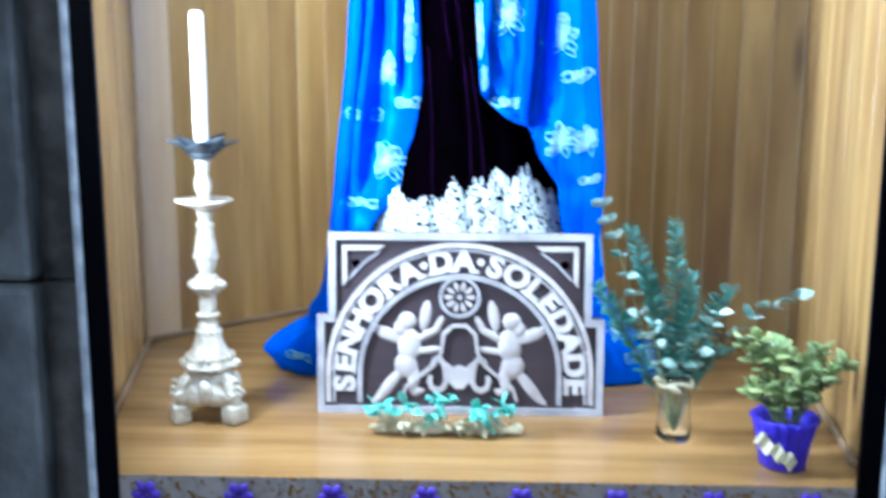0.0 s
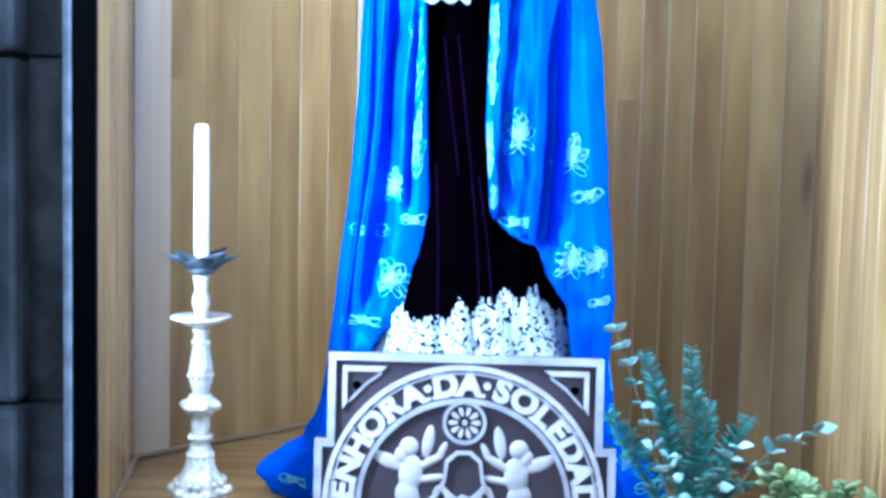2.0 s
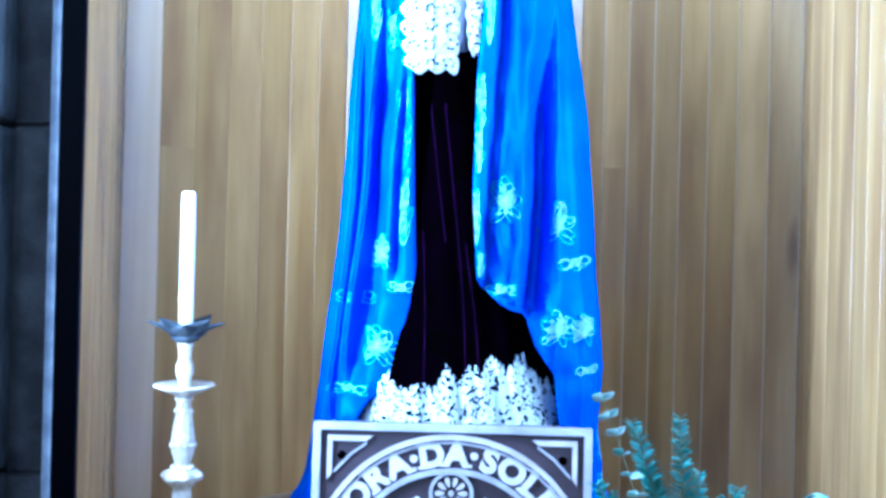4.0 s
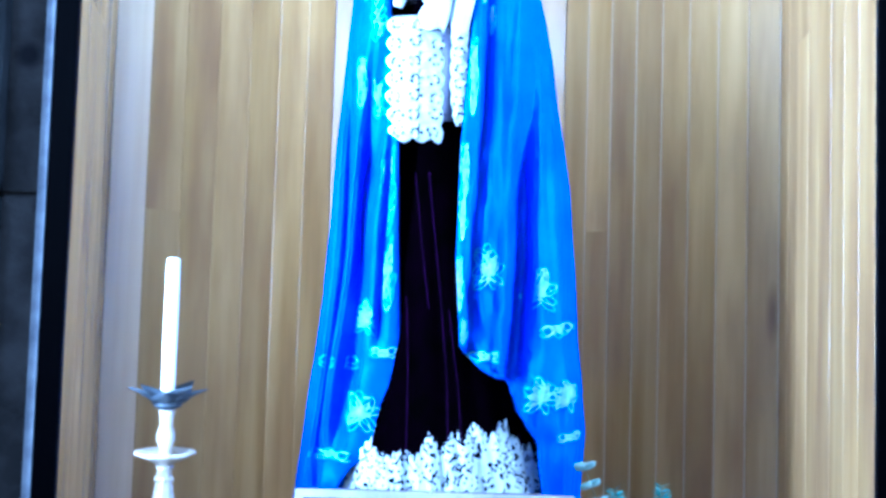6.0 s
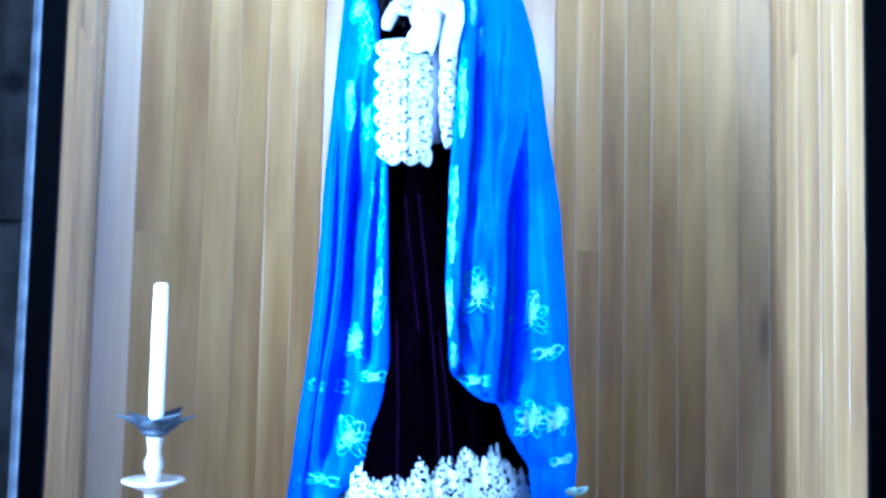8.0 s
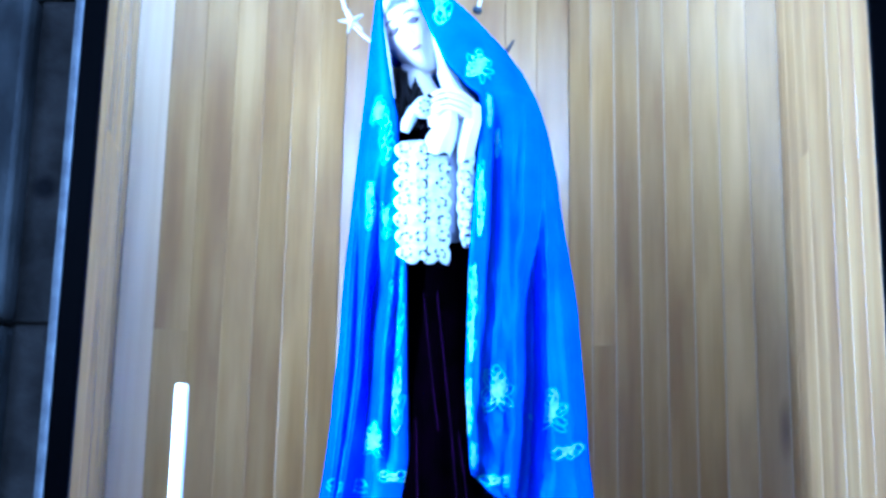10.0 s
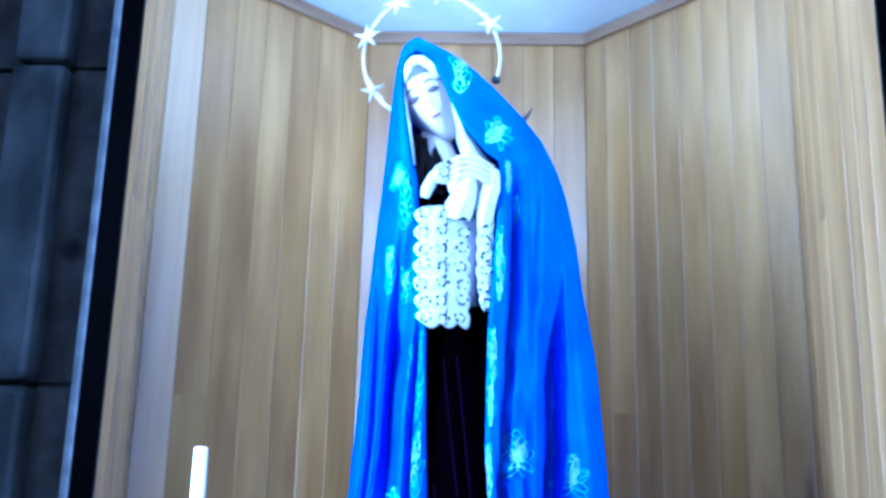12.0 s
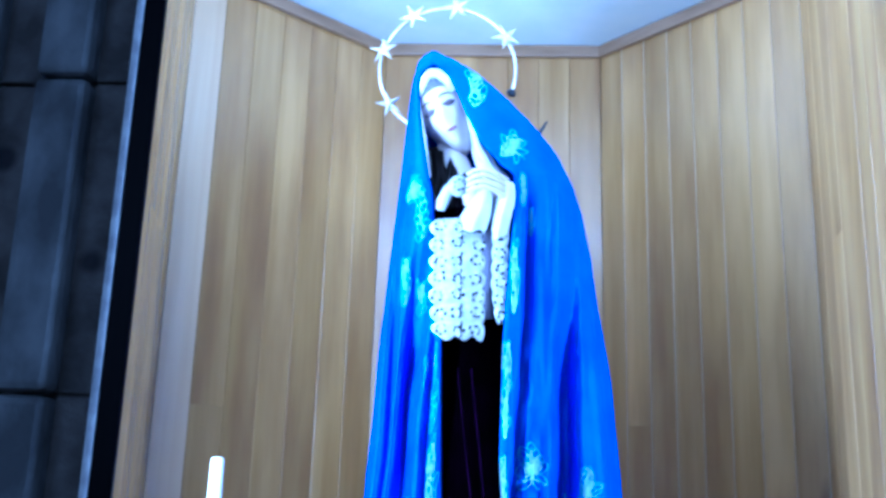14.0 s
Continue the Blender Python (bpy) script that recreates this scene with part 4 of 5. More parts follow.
def plaque():
    top = empty("carved_plaque", (-0.007, 1.700, ZF), "dark stained wooden plaque with pale carved arch, letters and winged figures", "plaque")
    top.rotation_euler = (radians(-3.4), 0, 0)
    shape = [(-0.266, 0.0), (0.268, 0.0), (0.268, 0.182), (0.244, 0.182), (0.244, 0.341), (-0.244, 0.341), (-0.244, 0.186), (-0.266, 0.186)]
    bm = bmesh.new()
    extrude_outline(bm, shape, 0.0, 0.026)
    part("board", bm, CARVE, top, "", False)
    bm = bmesh.new()
    inner = [(-0.260, 0.006), (0.262, 0.006), (0.262, 0.176), (0.238, 0.176), (0.238, 0.335), (-0.238, 0.335), (-0.238, 0.180), (-0.260, 0.180)]
    add_band(bm, inner, 0.013, -0.010, 0.001, True)
    part("border", bm, RIM, top, "raised grey-white border", False)
    for r, w, name in ((0.246, 0.009, "outer_arch"), (0.187, 0.009, "inner_arch")):
        bm = bmesh.new()
        add_band(bm, arch_line(r), w, -0.009, 0.001)
        part(name, bm, PALE if r > 0.2 else RIM, top, "raised pale arch moulding", False)
    bm = bmesh.new()
    add_band(bm, arch_line(0.236), 0.004, -0.006, 0.001)
    part("arch_bead", bm, RIM, top, "", False)
    # lettering along the arch
    words, r, foot, spring = "SENHORA\u00b7DA\u00b7SOLEDADE", 0.2145, 0.036, 0.074
    wide = {"\u00b7": 0.45, "N": 1.08, "H": 1.08, "O": 1.12, "R": 1.03, "D": 1.05, "A": 1.05, "S": 0.92, "E": 0.90, "L": 0.88}
    total = sum(wide[c] for c in words)
    length = 2 * (spring - foot) + math.pi * r
    done = 0.0
    meshes = {}
    for c in words:
        s = (done + wide[c] / 2) / total * length
        done += wide[c]
        if s < spring - foot:
            x, z, a = -r, foot + s, 90
        elif s > length - (spring - foot):
            x, z, a = r, foot + (length - s), -90
        else:
            t = (s - (spring - foot)) / r
            x, z, a = -r * math.cos(t), spring + r * math.sin(t), 90 - math.degrees(t)
        if c not in meshes:
            meshes[c] = letter_mesh(c, 0.059)
        ob = new("letter" if c != "\u00b7" else "dot", meshes[c])
        ob.parent = top
        ob.matrix_local = pose(x, -0.0035, z, 90) @ pose(0, 0, 0, 0, 0, a) @ Matrix.Diagonal((1.0, 0.96, 1, 1))
    # corner brackets
    for sx in (-1, 1):
        bm = bmesh.new()
        tri = [(sx * 0.219, 0.318), (sx * 0.140, 0.318), (sx * 0.152, 0.309), (sx * 0.211, 0.309), (sx * 0.211, 0.252), (sx * 0.219, 0.240)]
        extrude_outline(bm, tri if sx < 0 else tri[::-1], -0.007, 0.001)
        part("corner_bracket", bm, PALE, top, "pale carved corner bracket", False)
        bm = bmesh.new()
        line = [(sx * 0.150, 0.306), (sx * 0.178, 0.286), (sx * 0.208, 0.254)]
        add_band(bm, line, 0.004, -0.004, 0.001)
        part("corner_bead", bm, RIM, top, "", False)
        bm = bmesh.new()
        add_lathe(bm, [(0.0075, 0.0), (0.0075, 0.004), (0.004, 0.005)], (0, 0, 0), 14)
        ob = part("screw_hole", bm, VELVET, top, "dark screw hole")
        ob.location, ob.rotation_euler = (sx * 0.194, -0.001, 0.284), (radians(90), 0, 0)
    # rosette
    bm = bmesh.new()
    add_band(bm, [(0.036 * math.cos(2 * math.pi * i / 32), 0.222 + 0.036 * math.sin(2 * math.pi * i / 32)) for i in range(32)], 0.006, -0.008, 0.001, True)
    rosette = part("rosette", bm, RIM, top, "round grey rosette", False)
    for i in range(10):
        bm = bmesh.new()
        a = 36 * i
        extrude_outline(bm, blob(0.020 * math.cos(radians(a)), 0.222 + 0.020 * math.sin(radians(a)), 0.018, 0.008, a, 12, 0.4), -0.006, 0.001)
        part("petal", bm, PALE, rosette, "", False)
    bm = bmesh.new()
    extrude_outline(bm, blob(0, 0.222, 0.010, 0.010, 0), -0.007, 0.001)
    part("rosette_boss", bm, RIM, rosette, "", False)
    # winged figures, plain raised shapes
    for sx in (-1, 1):
        bm = bmesh.new()
        lobes = [(0.098, 0.176, 0.036, 0.034, 0, -0.012), (0.094, 0.128, 0.068, 0.044, 98, -0.012), (0.100, 0.090, 0.050, 0.044, 70, -0.013), (0.132, 0.052, 0.086, 0.022, -52, -0.010), (0.152, 0.028, 0.036, 0.014, -40, -0.008),
                 (0.086, 0.062, 0.056, 0.022, -80, -0.011), (0.078, 0.040, 0.030, 0.014, -20, -0.008), (0.060, 0.150, 0.060, 0.016, 150, -0.009), (0.038, 0.172, 0.034, 0.013, 120, -0.008), (0.058, 0.120, 0.056, 0.014, 170, -0.009),
                 (0.134, 0.150, 0.062, 0.026, 22, -0.006), (0.064, 0.186, 0.062, 0.022, 100, -0.006), (0.112, 0.160, 0.03, 0.02, 60, -0.010), (0.150, 0.160, 0.03, 0.014, 30, -0.005)]
        for cx, cz, ln, wd, ang, y in lobes:
            add_ball(bm, (sx * cx, 0.0, cz), (ln / 2, -y * 0.6, wd / 2), 0, (0, -ang if sx > 0 else ang, 0), 14, 8)
        ob = part("winged_relief", bm, PALE, top, "plain raised winged figure of one carved piece")
        melt = ob.modifiers.new("melt", "REMESH")
        melt.mode, melt.voxel_size, melt.use_smooth_shade = "VOXEL", 0.0016, True
        soften = ob.modifiers.new("soften", "SMOOTH")
        soften.factor, soften.iterations = 0.5, 6
    # gable line and scrolls
    bm = bmesh.new()
    add_band(bm, [(-0.108, 0.026), (-0.100, 0.050), (-0.046, 0.094), (-0.034, 0.118), (-0.030, 0.152), (-0.012, 0.168), (0.012, 0.168), (0.030, 0.152), (0.034, 0.118), (0.046, 0.094), (0.100, 0.050), (0.108, 0.026)], 0.006, -0.008, 0.001)
    part("gable_line", bm, PALE, top, "", False)
    for sx in (-1, 1):
        bm = bmesh.new()
        add_band(bm, [(sx * x, z) for x, z in ((0.050, 0.094), (0.045, 0.103), (0.036, 0.104), (0.029, 0.095), (0.026, 0.078), (0.025, 0.060), (0.031, 0.048), (0.042, 0.044), (0.052, 0.050), (0.056, 0.062), (0.053, 0.074))], 0.009, -0.008, 0.001)
        part("scroll", bm, PALE, top, "", False)
    bm = bmesh.new()
    extrude_outline(bm, [(-0.026, 0.100), (-0.012, 0.087), (0.0, 0.093), (0.012, 0.087), (0.026, 0.100), (0.021, 0.062), (0.007, 0.048), (-0.007, 0.048), (-0.021, 0.062)], -0.0075, 0.001)
    part("shield", bm, PALE, top, "", False)
    return top


plaque()


# ---- candlestick with its candle ----
def candlestick():
    top = empty("candlestick", (-0.466, 1.657, ZF), "tall silvered baroque candlestick with a dark petal drip pan", "candlestick")
    prof = [(0.020, 0.092), (0.049, 0.099), (0.050, 0.105), (0.040, 0.109), (0.043, 0.118), (0.032, 0.130), (0.026, 0.146), (0.021, 0.165), (0.018, 0.180), (0.014, 0.190), (0.019, 0.196), (0.014, 0.203),
            (0.016, 0.215), (0.015, 0.230), (0.018, 0.240), (0.030, 0.246), (0.034, 0.253), (0.028, 0.260), (0.016, 0.266), (0.013, 0.274), (0.018, 0.290), (0.021, 0.305), (0.018, 0.330), (0.013, 0.360), (0.012, 0.378), (0.016, 0.384)]
    bm = bmesh.new()
    add_lathe(bm, prof, seg=32, wobble=lambda a, z: 1 + (0.10 * math.cos(6 * a) if z < 0.135 or 0.236 < z < 0.262 else 0.03 * math.cos(8 * a)))
    for i in range(6):
        a = 2 * math.pi * i / 6
        add_ball(bm, (0.028 * math.cos(a), 0.028 * math.sin(a), 0.253), (0.008, 0.008, 0.008), 0, seg=10, rings=7)
        add_ball(bm, (0.048 * math.cos(a), 0.048 * math.sin(a), 0.106), (0.010, 0.010, 0.008), 0, seg=10, rings=7)
    for z, rr, n, b in ((0.119, 0.042, 18, 0.0045), (0.165, 0.021, 12, 0.004), (0.196, 0.018, 12, 0.004), (0.240, 0.019, 12, 0.004), (0.266, 0.017, 12, 0.004), (0.305, 0.020, 12, 0.0035), (0.362, 0.0135, 10, 0.0035)):
        for i in range(n):
            a = 2 * math.pi * i / n
            add_ball(bm, (rr * math.cos(a), rr * math.sin(a), z), (b, b, b * 1.2), 0, seg=8, rings=6)
    part("stem", bm, IVORY, top)
    bm = bmesh.new()
    add_lathe(bm, [(0.012, 0.384), (0.016, 0.390), (0.030, 0.396), (0.052, 0.406), (0.050, 0.409), (0.028, 0.402), (0.012, 0.402)], seg=36)
    part("saucer", bm, IVORY, top, "shallow silvered saucer")
    bm = bmesh.new()
    add_lathe(bm, [(0.011, 0.402), (0.010, 0.414), (0.015, 0.428), (0.015, 0.440), (0.010, 0.452), (0.012, 0.470), (0.014, 0.478)], seg=24)
    part("neck", bm, IVORY, top)
    # three-sided scrolled base
    bm = bmesh.new()
    add_lathe(bm, [(0.026, 0.030), (0.050, 0.035), (0.054, 0.048), (0.049, 0.062), (0.040, 0.076), (0.038, 0.092), (0.024, 0.098)], seg=30, wobble=lambda a, z: 1 + 0.16 * math.cos(3 * a + math.pi / 2))
    part("base", bm, IVORY, top)
    for i in range(3):
        a = math.pi / 2 + 2 * math.pi * i / 3
        d = Vector((math.cos(a), math.sin(a), 0))
        bm = bmesh.new()
        pts = [d * r + Vector((0, 0, z)) for r, z in ((0.028, 0.090), (0.038, 0.078), (0.048, 0.066), (0.054, 0.052), (0.055, 0.036), (0.057, 0.020))]
        add_tube(bm, pts, 0.016, 12, 0, lambda u: 0.75 + 0.4 * math.sin(math.pi * u))
        side = Vector((-d.y, d.x, 0))
        turn = math.degrees(a)
        foot = bmesh.new()
        add_box(foot, (-0.016, -0.020, 0.0), (0.018, 0.020, 0.036), 0.006)
        foot.transform(pose(d.x * 0.057, d.y * 0.057, 0.0, 0, 0, turn))
        joined = bpy.data.meshes.new("foot_block")
        foot.to_mesh(joined)
        foot.free()
        bm.from_mesh(joined)
        bpy.data.meshes.remove(joined)
        for k in (-1, 1):
            for r, z, q in ((0.060, 0.052, 0.013), (0.044, 0.074, 0.010), (0.066, 0.024, 0.010)):
                add_tube(bm, [d * (r + 0.6 * q * (1 - 0.7 * v) * math.cos(7 * v)) + side * 0.014 * k + Vector((0, 0, z + 0.6 * q * (1 - 0.7 * v) * math.sin(7 * v))) for v in [i / 14 for i in range(15)]], q * 0.35, 7)
        for i2 in range(5):
            add_ball(bm, d * (0.050 + 0.020 * math.sin(0.9 + 0.45 * i2)) + Vector((0, 0, 0.080 - 0.012 * i2)), (0.006, 0.006, 0.005), 0, seg=8, rings=6)
        part("foot", bm, IVORY, top)
    for i in range(3):
        a = -math.pi / 2 + 2 * math.pi * i / 3
        d = Vector((math.cos(a), math.sin(a), 0))
        bm = bmesh.new()
        add_ball(bm, d * 0.044 + Vector((0, 0, 0.062)), (0.013, 0.012, 0.022), 0)
        part("shell_boss", bm, IVORY, top)
    # petal drip pan
    pan = empty("drip_pan")
    pan.parent = top
    bm = bmesh.new()
    add_lathe(bm, [(0.010, 0.478), (0.022, 0.484), (0.026, 0.490), (0.014, 0.494)], seg=24)
    part("cup", bm, TARNISH, pan, "dark tarnished cup")
    for i in range(8):
        a = 360 * i / 8 + 12
        bm = bmesh.new()
        m = pose(0, 0, 0.486, 0, 0, a) @ pose(0.012, 0, 0, 0, -42 + random.uniform(-10, 10), 0) @ pose(0, 0, 0, random.uniform(-18, 18))
        add_leaf(bm, m, 0.060, 0.052, 0.35, 0.10, 8, 0, 0.0020, 0.45)
        part("petal", bm, TARNISH, pan, "dark metal petal")
    return top


candlestick()


def candle():
    bm = bmesh.new()
    add_lathe(bm, [(0.0105, 0.0), (0.0118, 0.004), (0.0116, 0.08), (0.0119, 0.16), (0.0113, 0.236), (0.0100, 0.2415), (0.0050, 0.2425)], seg=28, wobble=lambda a, z: 1 + 0.015 * math.sin(3 * a + z * 40))
    top = empty("candle", (-0.466, 1.657, ZF + 0.4942), "slender white wax candle standing in the candlestick", "candle")
    part("wax", bm, WAX, top)
    bm = bmesh.new()
    add_tube(bm, [(0, 0, 0.242), (0.0006, 0, 0.2445)], 0.0009, 6)
    part("wick", bm, VELVET, top)
    return top


candle()


# ---- vase with greenery ----
def bouquet_vase():
    at = (0.372, 1.583, ZF)
    vase = empty("glass_vase", at, "clear glass vase holding fern and eucalyptus sprigs", "vase")
    bm = bmesh.new()
    outer = [(0.027, 0.001), (0.031, 0.006), (0.030, 0.030), (0.027, 0.060), (0.024, 0.090), (0.025, 0.108), (0.028, 0.120)]
    inner = [(r - 0.0025, max(z, 0.009)) for r, z in reversed(outer)]
    add_lathe(bm, outer + inner, seg=32)
    ob = part("body", bm, GLASS, vase)
    ob.visible_shadow = False
    bm = bmesh.new()
    add_tube(bm, [(0.028 * math.cos(a), 0.028 * math.sin(a), 0.104 + 0.004 * math.sin(3 * a)) for a in [2 * math.pi * i / 28 for i in range(29)]], 0.0042, 7)
    add_ball(bm, (-0.030, -0.016, 0.112), (0.012, 0.006, 0.006), 0, (0, 25, 0))
    add_ball(bm, (-0.008, -0.029, 0.100), (0.014, 0.005, 0.006), 0, (0, 30, 0))
    part("ribbon", bm, CREAM, vase, "pale yellow ribbon tied round the neck")

    rnd = random.Random(4)

    def curve(p0, p1, p2, n=14):
        p0, p1, p2 = Vector(p0), Vector(p1), Vector(p2)
        return [(1 - u) ** 2 * p0 + 2 * u * (1 - u) * p1 + u * u * p2 for u in [i / n for i in range(n + 1)]]

    def frond(tip, mid, wide, n=34):
        top = empty("fern_frond", (at[0], at[1], at[2]), "green fern frond standing in the vase", "fern", "greenery in the vase")
        line = curve((0, 0, 0.012), mid, tip, n)
        bm = bmesh.new()
        add_tube(bm, line, 0.0018, 6, 0, lambda u: 1 - 0.7 * u)
        part("stem", bm, STEM, top)
        bm = bmesh.new()
        for i in range(9, n):
            u = i / n
            d = (line[i + 1] - line[i]).normalized()
            for sd in (-1, 1):
                for k in range(2):
                    ln = wide * math.sin(math.pi * min(1, 0.12 + 0.88 * (1 - u))) * rnd.uniform(0.75, 1.1) + 0.008
                    side = Vector((sd * 0.9, rnd.uniform(-0.9, 0.5), rnd.uniform(-0.2, 0.3))) + d * rnd.uniform(0.5, 1.2)
                    q = side.to_track_quat("X", "Z").to_matrix().to_4x4()
                    add_leaf(bm, Matrix.Translation(line[i] + d * (0.005 * k)) @ q @ pose(0, 0, 0, rnd.uniform(-50, 50)), ln, ln * 0.24, 0.1, rnd.uniform(0.0, 0.4), 4)
        tagged(part("frond_blade", bm, FERN, top), kind="stuff")

    def sprig(tip, mid, size, n=9, start=3):
        top = empty("eucalyptus_sprig", (at[0], at[1], at[2]), "grey-green eucalyptus sprig with rounded leaves, in the vase", "eucalyptus", "greenery in the vase")
        line = curve((0, 0, 0.012), mid, tip, n)
        bm = bmesh.new()
        add_tube(bm, line, 0.0014, 6, 0, lambda u: 1 - 0.6 * u)
        part("stem", bm, STEM, top)
        for i in range(start, n + 1):
            d = (line[min(i + 1, n)] - line[max(0, i - 1)]).normalized()
            for sd in (-1, 1):
                bm = bmesh.new()
                side = Vector((sd * 0.7, rnd.uniform(-0.8, -0.1), rnd.uniform(-0.3, 0.7))) + d * rnd.uniform(0.1, 0.8)
                q = side.to_track_quat("X", "Z").to_matrix().to_4x4()
                s = size * rnd.uniform(0.75, 1.15)
                add_leaf(bm, Matrix.Translation(line[i]) @ q @ pose(0, 0, 0, rnd.uniform(-60, 60)), s, s * 0.72, 0.15, 0.12, 6, 0, 0.0008, 0.75)
                part("leaf", bm, EUCA, top)

    frond((-0.016, -0.005, 0.389), (0.004, 0.0, 0.20), 0.020, 46)
    frond((-0.088, 0.015, 0.378), (-0.025, 0.01, 0.22), 0.020, 46)
    frond((-0.060, 0.020, 0.300), (-0.015, 0.01, 0.20), 0.020, 36)
    frond((-0.141, 0.030, 0.270), (-0.070, 0.02, 0.18), 0.024, 36)
    frond((0.093, 0.025, 0.268), (0.030, 0.01, 0.20), 0.020, 36)
    frond((0.090, 0.030, 0.155), (0.045, 0.02, 0.165), 0.022, 30)
    frond((0.018, -0.010, 0.300), (0.006, 0.0, 0.18), 0.018, 36)
    sprig((-0.139, -0.02, 0.414), (-0.082, -0.01, 0.27), 0.026, 11, 4)
    sprig((0.190, -0.02, 0.262), (0.085, -0.02, 0.255), 0.030, 8, 4)
    sprig((-0.050, -0.03, 0.215), (-0.03, -0.02, 0.15), 0.027, 7, 3)
    sprig((0.060, -0.03, 0.235), (0.03, -0.02, 0.17), 0.027, 7, 3)
    sprig((0.008, -0.03, 0.180), (0.00, -0.02, 0.14), 0.026, 6, 3)
    return vase


bouquet_vase()


# ---- jade plant in a violet wrapped pot ----
def jade_pot():
    at = (0.527, 1.470, ZF)
    pot = empty("flower_pot", at, "small flower pot wrapped in crinkled violet foil with a cream ribbon", "flower pot")
    bm = bmesh.new()
    add_lathe(bm, [(0.032, 0.001), (0.036, 0.004), (0.041, 0.040), (0.047, 0.072), (0.053, 0.086), (0.050, 0.088), (0.043, 0.070), (0.038, 0.062)], seg=60, wobble=lambda a, z: 1 + (0.05 * z / 0.08) * math.sin(17 * a + 20 * z) + 0.02 * math.sin(7 * a))
    part("foil", bm, FOIL, pot)
    bm = bmesh.new()
    add_lathe(bm, [(0.001, 0.060), (0.038, 0.061), (0.039, 0.066), (0.001, 0.069)], seg=24)
    part("soil", bm, material("potting_soil", (0.03, 0.02, 0.014), 0.95, scale=60, bump=0.8), pot, "dark potting soil")
    bm = bmesh.new()
    rows = [[(-0.058 + 0.012 * v + 0.055 * u, -0.030 - 0.022 * math.sin(math.pi * u * 0.7) - 0.004 * math.sin(u * 25), 0.050 + 0.018 * v - 0.038 * u + 0.004 * math.sin(u * 18)) for v in (0, 0.5, 1)] for u in [i / 24 for i in range(25)]]
    add_grid(bm, rows)
    add_grid(bm, [[(x, y + 0.0015, z) for x, y, z in r] for r in rows])
    part("ribbon", bm, CREAM, pot, "cream lace ribbon on the pot")
    plant = empty("jade_plant", at, "bushy jade plant with fleshy yellow-green leaves, growing in the pot", "plant")
    rnd = random.Random(9)
    stems = bmesh.new()
    k = 0
    for j in range(17):
        a = rnd.uniform(0, 2 * math.pi)
        reach = rnd.uniform(0.025, 0.100)
        tip = Vector((reach * math.cos(a), 0.7 * reach * math.sin(a), rnd.uniform(0.125, 0.235) - 0.35 * reach))
        base = Vector((0.012 * math.cos(a), 0.012 * math.sin(a), 0.064))
        mid = base.lerp(tip, 0.5) + Vector((0, 0, 0.02))
        line = [(1 - u) ** 2 * base + 2 * u * (1 - u) * mid + u * u * tip for u in [i / 8 for i in range(9)]]
        add_tube(stems, line, 0.0028, 6, 0, lambda u: 1 - 0.5 * u)
        for i in range(3, 9):
            for s in range(4 if i > 5 else 1):
                bm = bmesh.new()
                d = Vector((rnd.uniform(-1, 1), rnd.uniform(-1, 0.8), rnd.uniform(-0.1, 1.1)))
                q = d.to_track_quat("X", "Z").to_matrix().to_4x4()
                ln = rnd.uniform(0.018, 0.030)
                add_ball(bm, (0, 0, 0), (1, 1, 1), 0, (0, 0, 0), 8, 6)
                bm.transform(Matrix.Translation(line[i]) @ q @ Matrix.Translation((ln * 0.55, 0, 0)) @ Matrix.Diagonal((ln * 0.52, ln * 0.40, 0.0038, 1)))
                part("leaf", bm, JADE, plant)
                k += 1
    part("branching_stem", stems, STEM, plant)
    return pot


jade_pot()


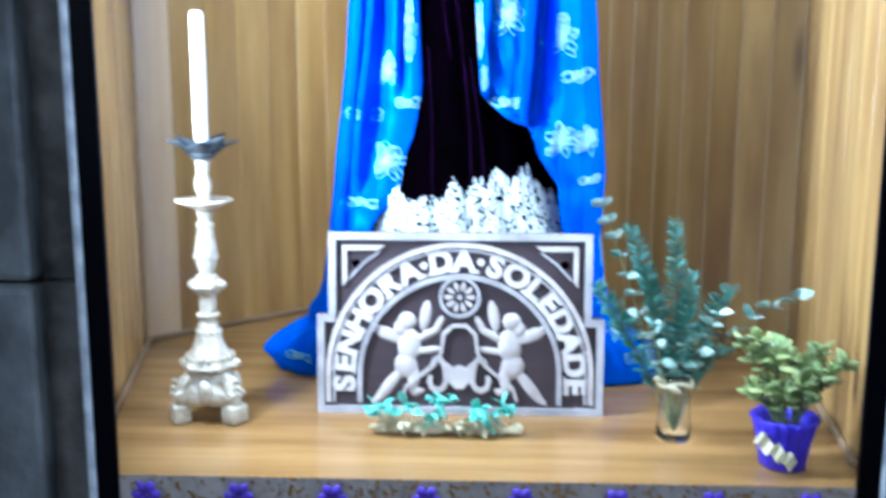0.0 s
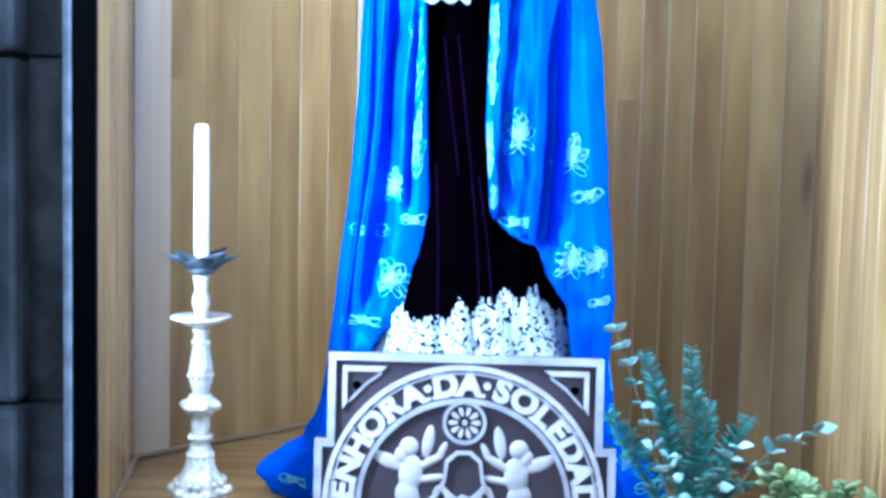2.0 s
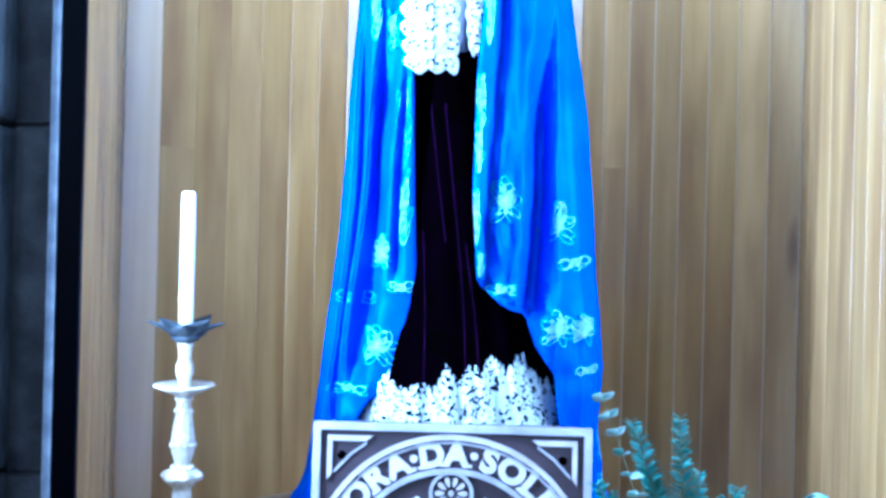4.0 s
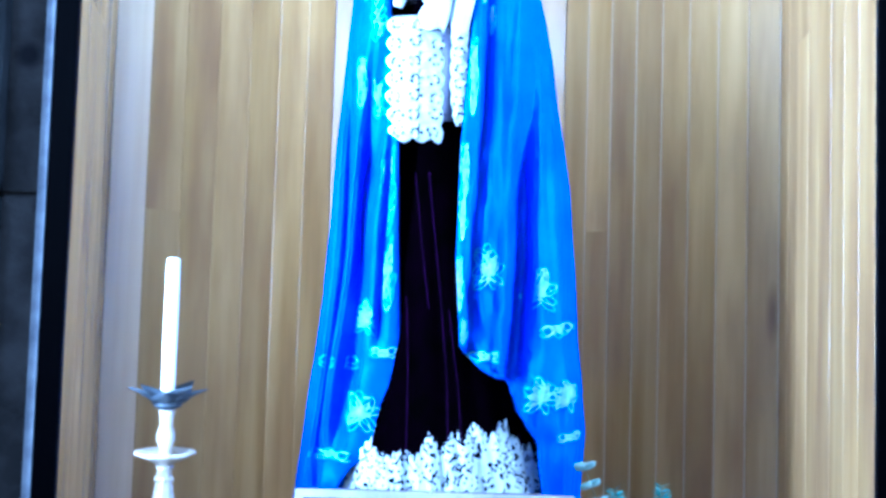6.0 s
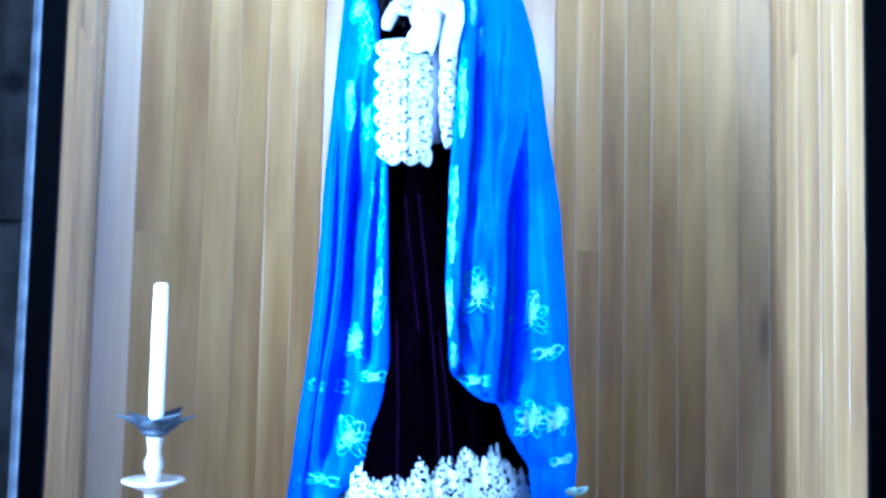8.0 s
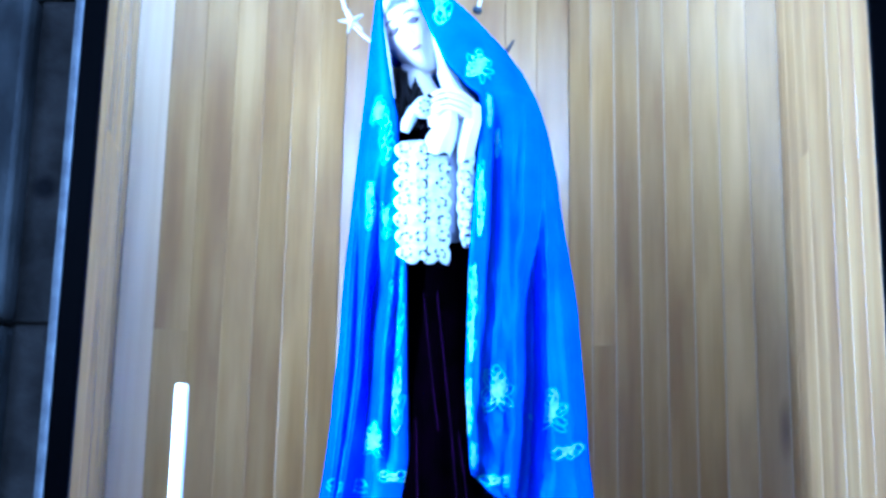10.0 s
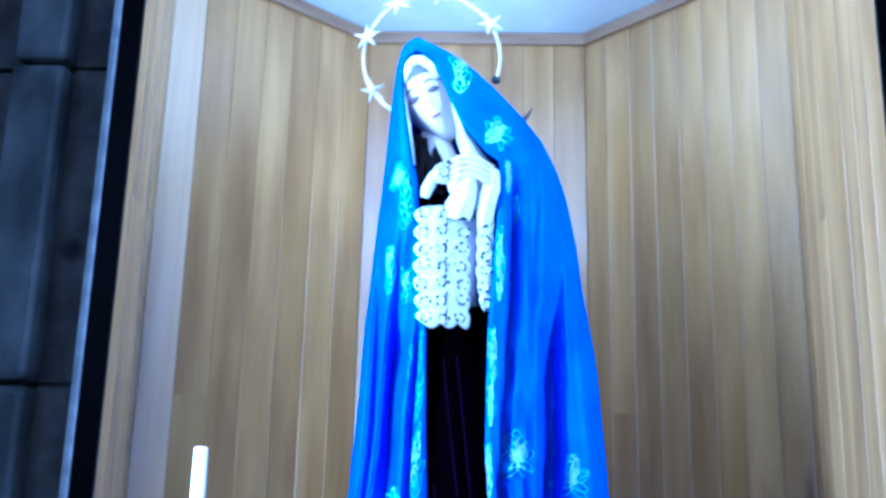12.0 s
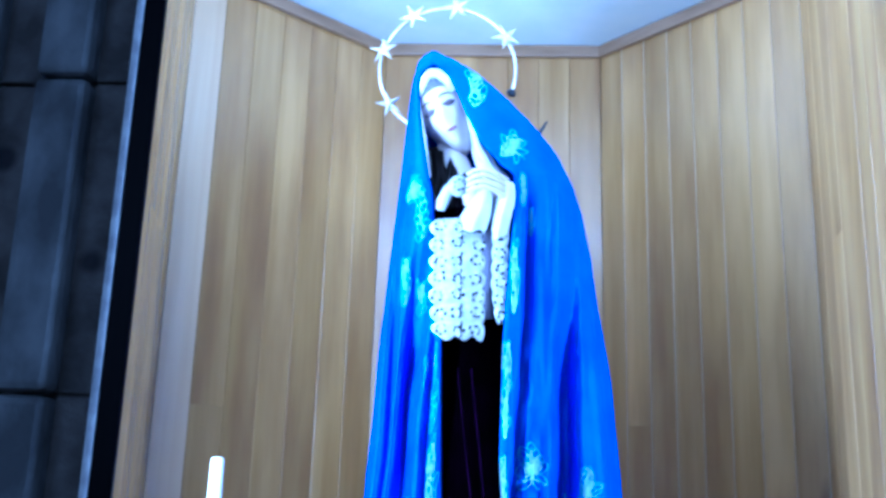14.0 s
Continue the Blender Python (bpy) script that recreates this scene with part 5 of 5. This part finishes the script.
# ---- low garland of aqua leaves before the plaque ----
def garland():
    top = empty("leaf_garland", (-0.024, 1.590, ZF), "low garland of aqua-green artificial leaves on a cream base", "garland")
    rnd = random.Random(21)
    bm = bmesh.new()
    rows = []
    for k in range(40):
        u = k / 39
        x = -0.132 + 0.264 * u
        h = 0.007 + 0.003 * math.sin(u * 21) + 0.002 * math.sin(u * 47)
        rows.append([(x, 0.000 + 0.010 * math.cos(a), max(0.0006, 0.008 + h * math.sin(a))) for a in [2 * math.pi * i / 12 for i in range(12)]])
    vs = add_grid(bm, rows, 0, True)
    bm.faces.new(vs[0]), bm.faces.new(vs[-1])
    part("base", bm, CREAM, top, "cream papery base")
    for i in range(64):
        bm = bmesh.new()
        d = Vector((rnd.uniform(-1, 1), rnd.uniform(-1, 0.0), rnd.uniform(-0.35, 0.5)))
        q = d.to_track_quat("X", "Z").to_matrix().to_4x4()
        ln = rnd.uniform(0.016, 0.030)
        add_leaf(bm, Matrix.Translation((rnd.uniform(-0.125, 0.125), rnd.uniform(-0.018, 0.004), rnd.uniform(0.012, 0.030))) @ q @ pose(0, 0, 0, rnd.uniform(-50, 50)), ln, ln * 0.6, 0.2, 0.2, 4)
        part("cream_leaf", bm, CREAM, top, "cream paper leaf")
    for cx, cz, n, spread in ((-0.118, 0.046, 16, 0.030), (-0.070, 0.050, 10, 0.024), (-0.010, 0.062, 20, 0.034), (0.045, 0.046, 10, 0.026), (0.105, 0.050, 16, 0.028), (-0.030, 0.034, 10, 0.03), (0.075, 0.034, 8, 0.025)):
        for i in range(n):
            bm = bmesh.new()
            d = Vector((rnd.uniform(-1, 1), rnd.uniform(-1, 0.3), rnd.uniform(-0.5, 1.0)))
            q = d.to_track_quat("X", "Z").to_matrix().to_4x4()
            p = Vector((cx + rnd.uniform(-1, 1) * spread * 0.6, rnd.uniform(-0.022, 0.008), cz + rnd.uniform(-0.4, 0.4) * spread * 0.6))
            ln = rnd.uniform(0.018, 0.030)
            add_leaf(bm, Matrix.Translation(p) @ q @ pose(0, 0, 0, rnd.uniform(-40, 40)), ln, ln * 0.6, 0.2, 0.25, 4)
            part("leaf", bm, AQUA, top)
    return top


garland()


# ---- lace edging along the front of the shelf ----
def shelf_lace():
    top = empty("lace_edging", (0, FRONT - 0.004, ZF), "ecru lace edging with violet flowers along the shelf front", "lace edging")
    bm = bmesh.new()
    n = 240
    rows = []
    for k in range(9):
        v = k / 8
        row = []
        for i in range(n + 1):
            u = i / n
            x = OPEN_L + 0.002 + (OPEN_R - OPEN_L - 0.004) * u
            drop = 0.075 + 0.016 * abs(math.sin(u * 14 * math.pi))
            row.append((x, -0.006 * math.sin(u * 60) * v - 0.004, 0.003 - drop * v))
        rows.append(row)
    add_grid(bm, rows)
    add_grid(bm, [[(x, y + 0.002, z) for x, y, z in r] for r in rows])
    part("lace", bm, ECRU, top)
    for i in range(8):
        x = OPEN_L + 0.045 + i * 0.148
        bm = bmesh.new()
        for j in range(6):
            a = 2 * math.pi * j / 6
            add_ball(bm, (x + 0.013 * math.cos(a), -0.010, -0.026 + 0.013 * math.sin(a)), (0.011, 0.005, 0.008), 0, (0, -math.degrees(a), 0), 8, 6)
        part("flower", bm, VIOLET, top, "violet cloth flower")
    return top


shelf_lace()


# ---- planks of the niche walls ----
def plank_mesh(wide, high, lit_edge):
    bm = bmesh.new()
    w = wide / 2 - 0.0006
    c = 0.0019 if lit_edge else 0.0009
    prof = [(-w, 0.012), (-w, 0.0008), (-w + 0.0008, 0.0), (w - c, 0.0), (w, c), (w, 0.012)]
    vs = add_grid(bm, [[(x, y, 0.0) for x, y in prof], [(x, y, high) for x, y in prof]], 0, True)
    # the chamfer face takes the second slot, where edge light is painted
    for f in bm.faces:
        if all(v in (vs[0][3], vs[0][4], vs[1][3], vs[1][4]) for v in f.verts):
            f.material_index = 1
    me = bpy.data.meshes.new("plank")
    bmesh.ops.recalc_face_normals(bm, faces=bm.faces)
    bm.to_mesh(me)
    bm.free()
    me.materials.append(WOOD)
    me.materials.append(LIT_ARRIS if lit_edge else WOOD)
    return me


rnd = random.Random(3)
for wall, a, b, count in zip(walls, PLAN, PLAN[1:], COUNTS):
    wide = (Vector(b) - Vector(a)).length / count
    full = ZC - ZF - 0.003
    lit_edge = wall.name == "wall_northeast"
    whole = plank_mesh(wide, full, lit_edge)
    for i in range(count):
        cut = rnd.choice((0, 0, 0, 0, 0, 0, 0, 0.62, 0.44)) * full
        pieces = [(0.0, whole)] if not cut else [(0.0, plank_mesh(wide, cut - 0.0006, lit_edge)), (cut + 0.0006, plank_mesh(wide, full - cut - 0.0006, lit_edge))]
        for z, me in pieces:
            ob = new("plank", me)
            ob.parent = wall
            # the corner plank carries its sheen as a paler colour
            if wall.name == "wall_northwest" and i == 0:
                ob.data = me.copy()
                ob.data.materials[0] = SHEEN_WOOD
                tagged(ob, "wooden plank, made paler with a reflected sheen in its colour")
            ob.location = ((i + 0.5) * wide, 0.0005 + rnd.uniform(0, 0.0008), z + 0.001)
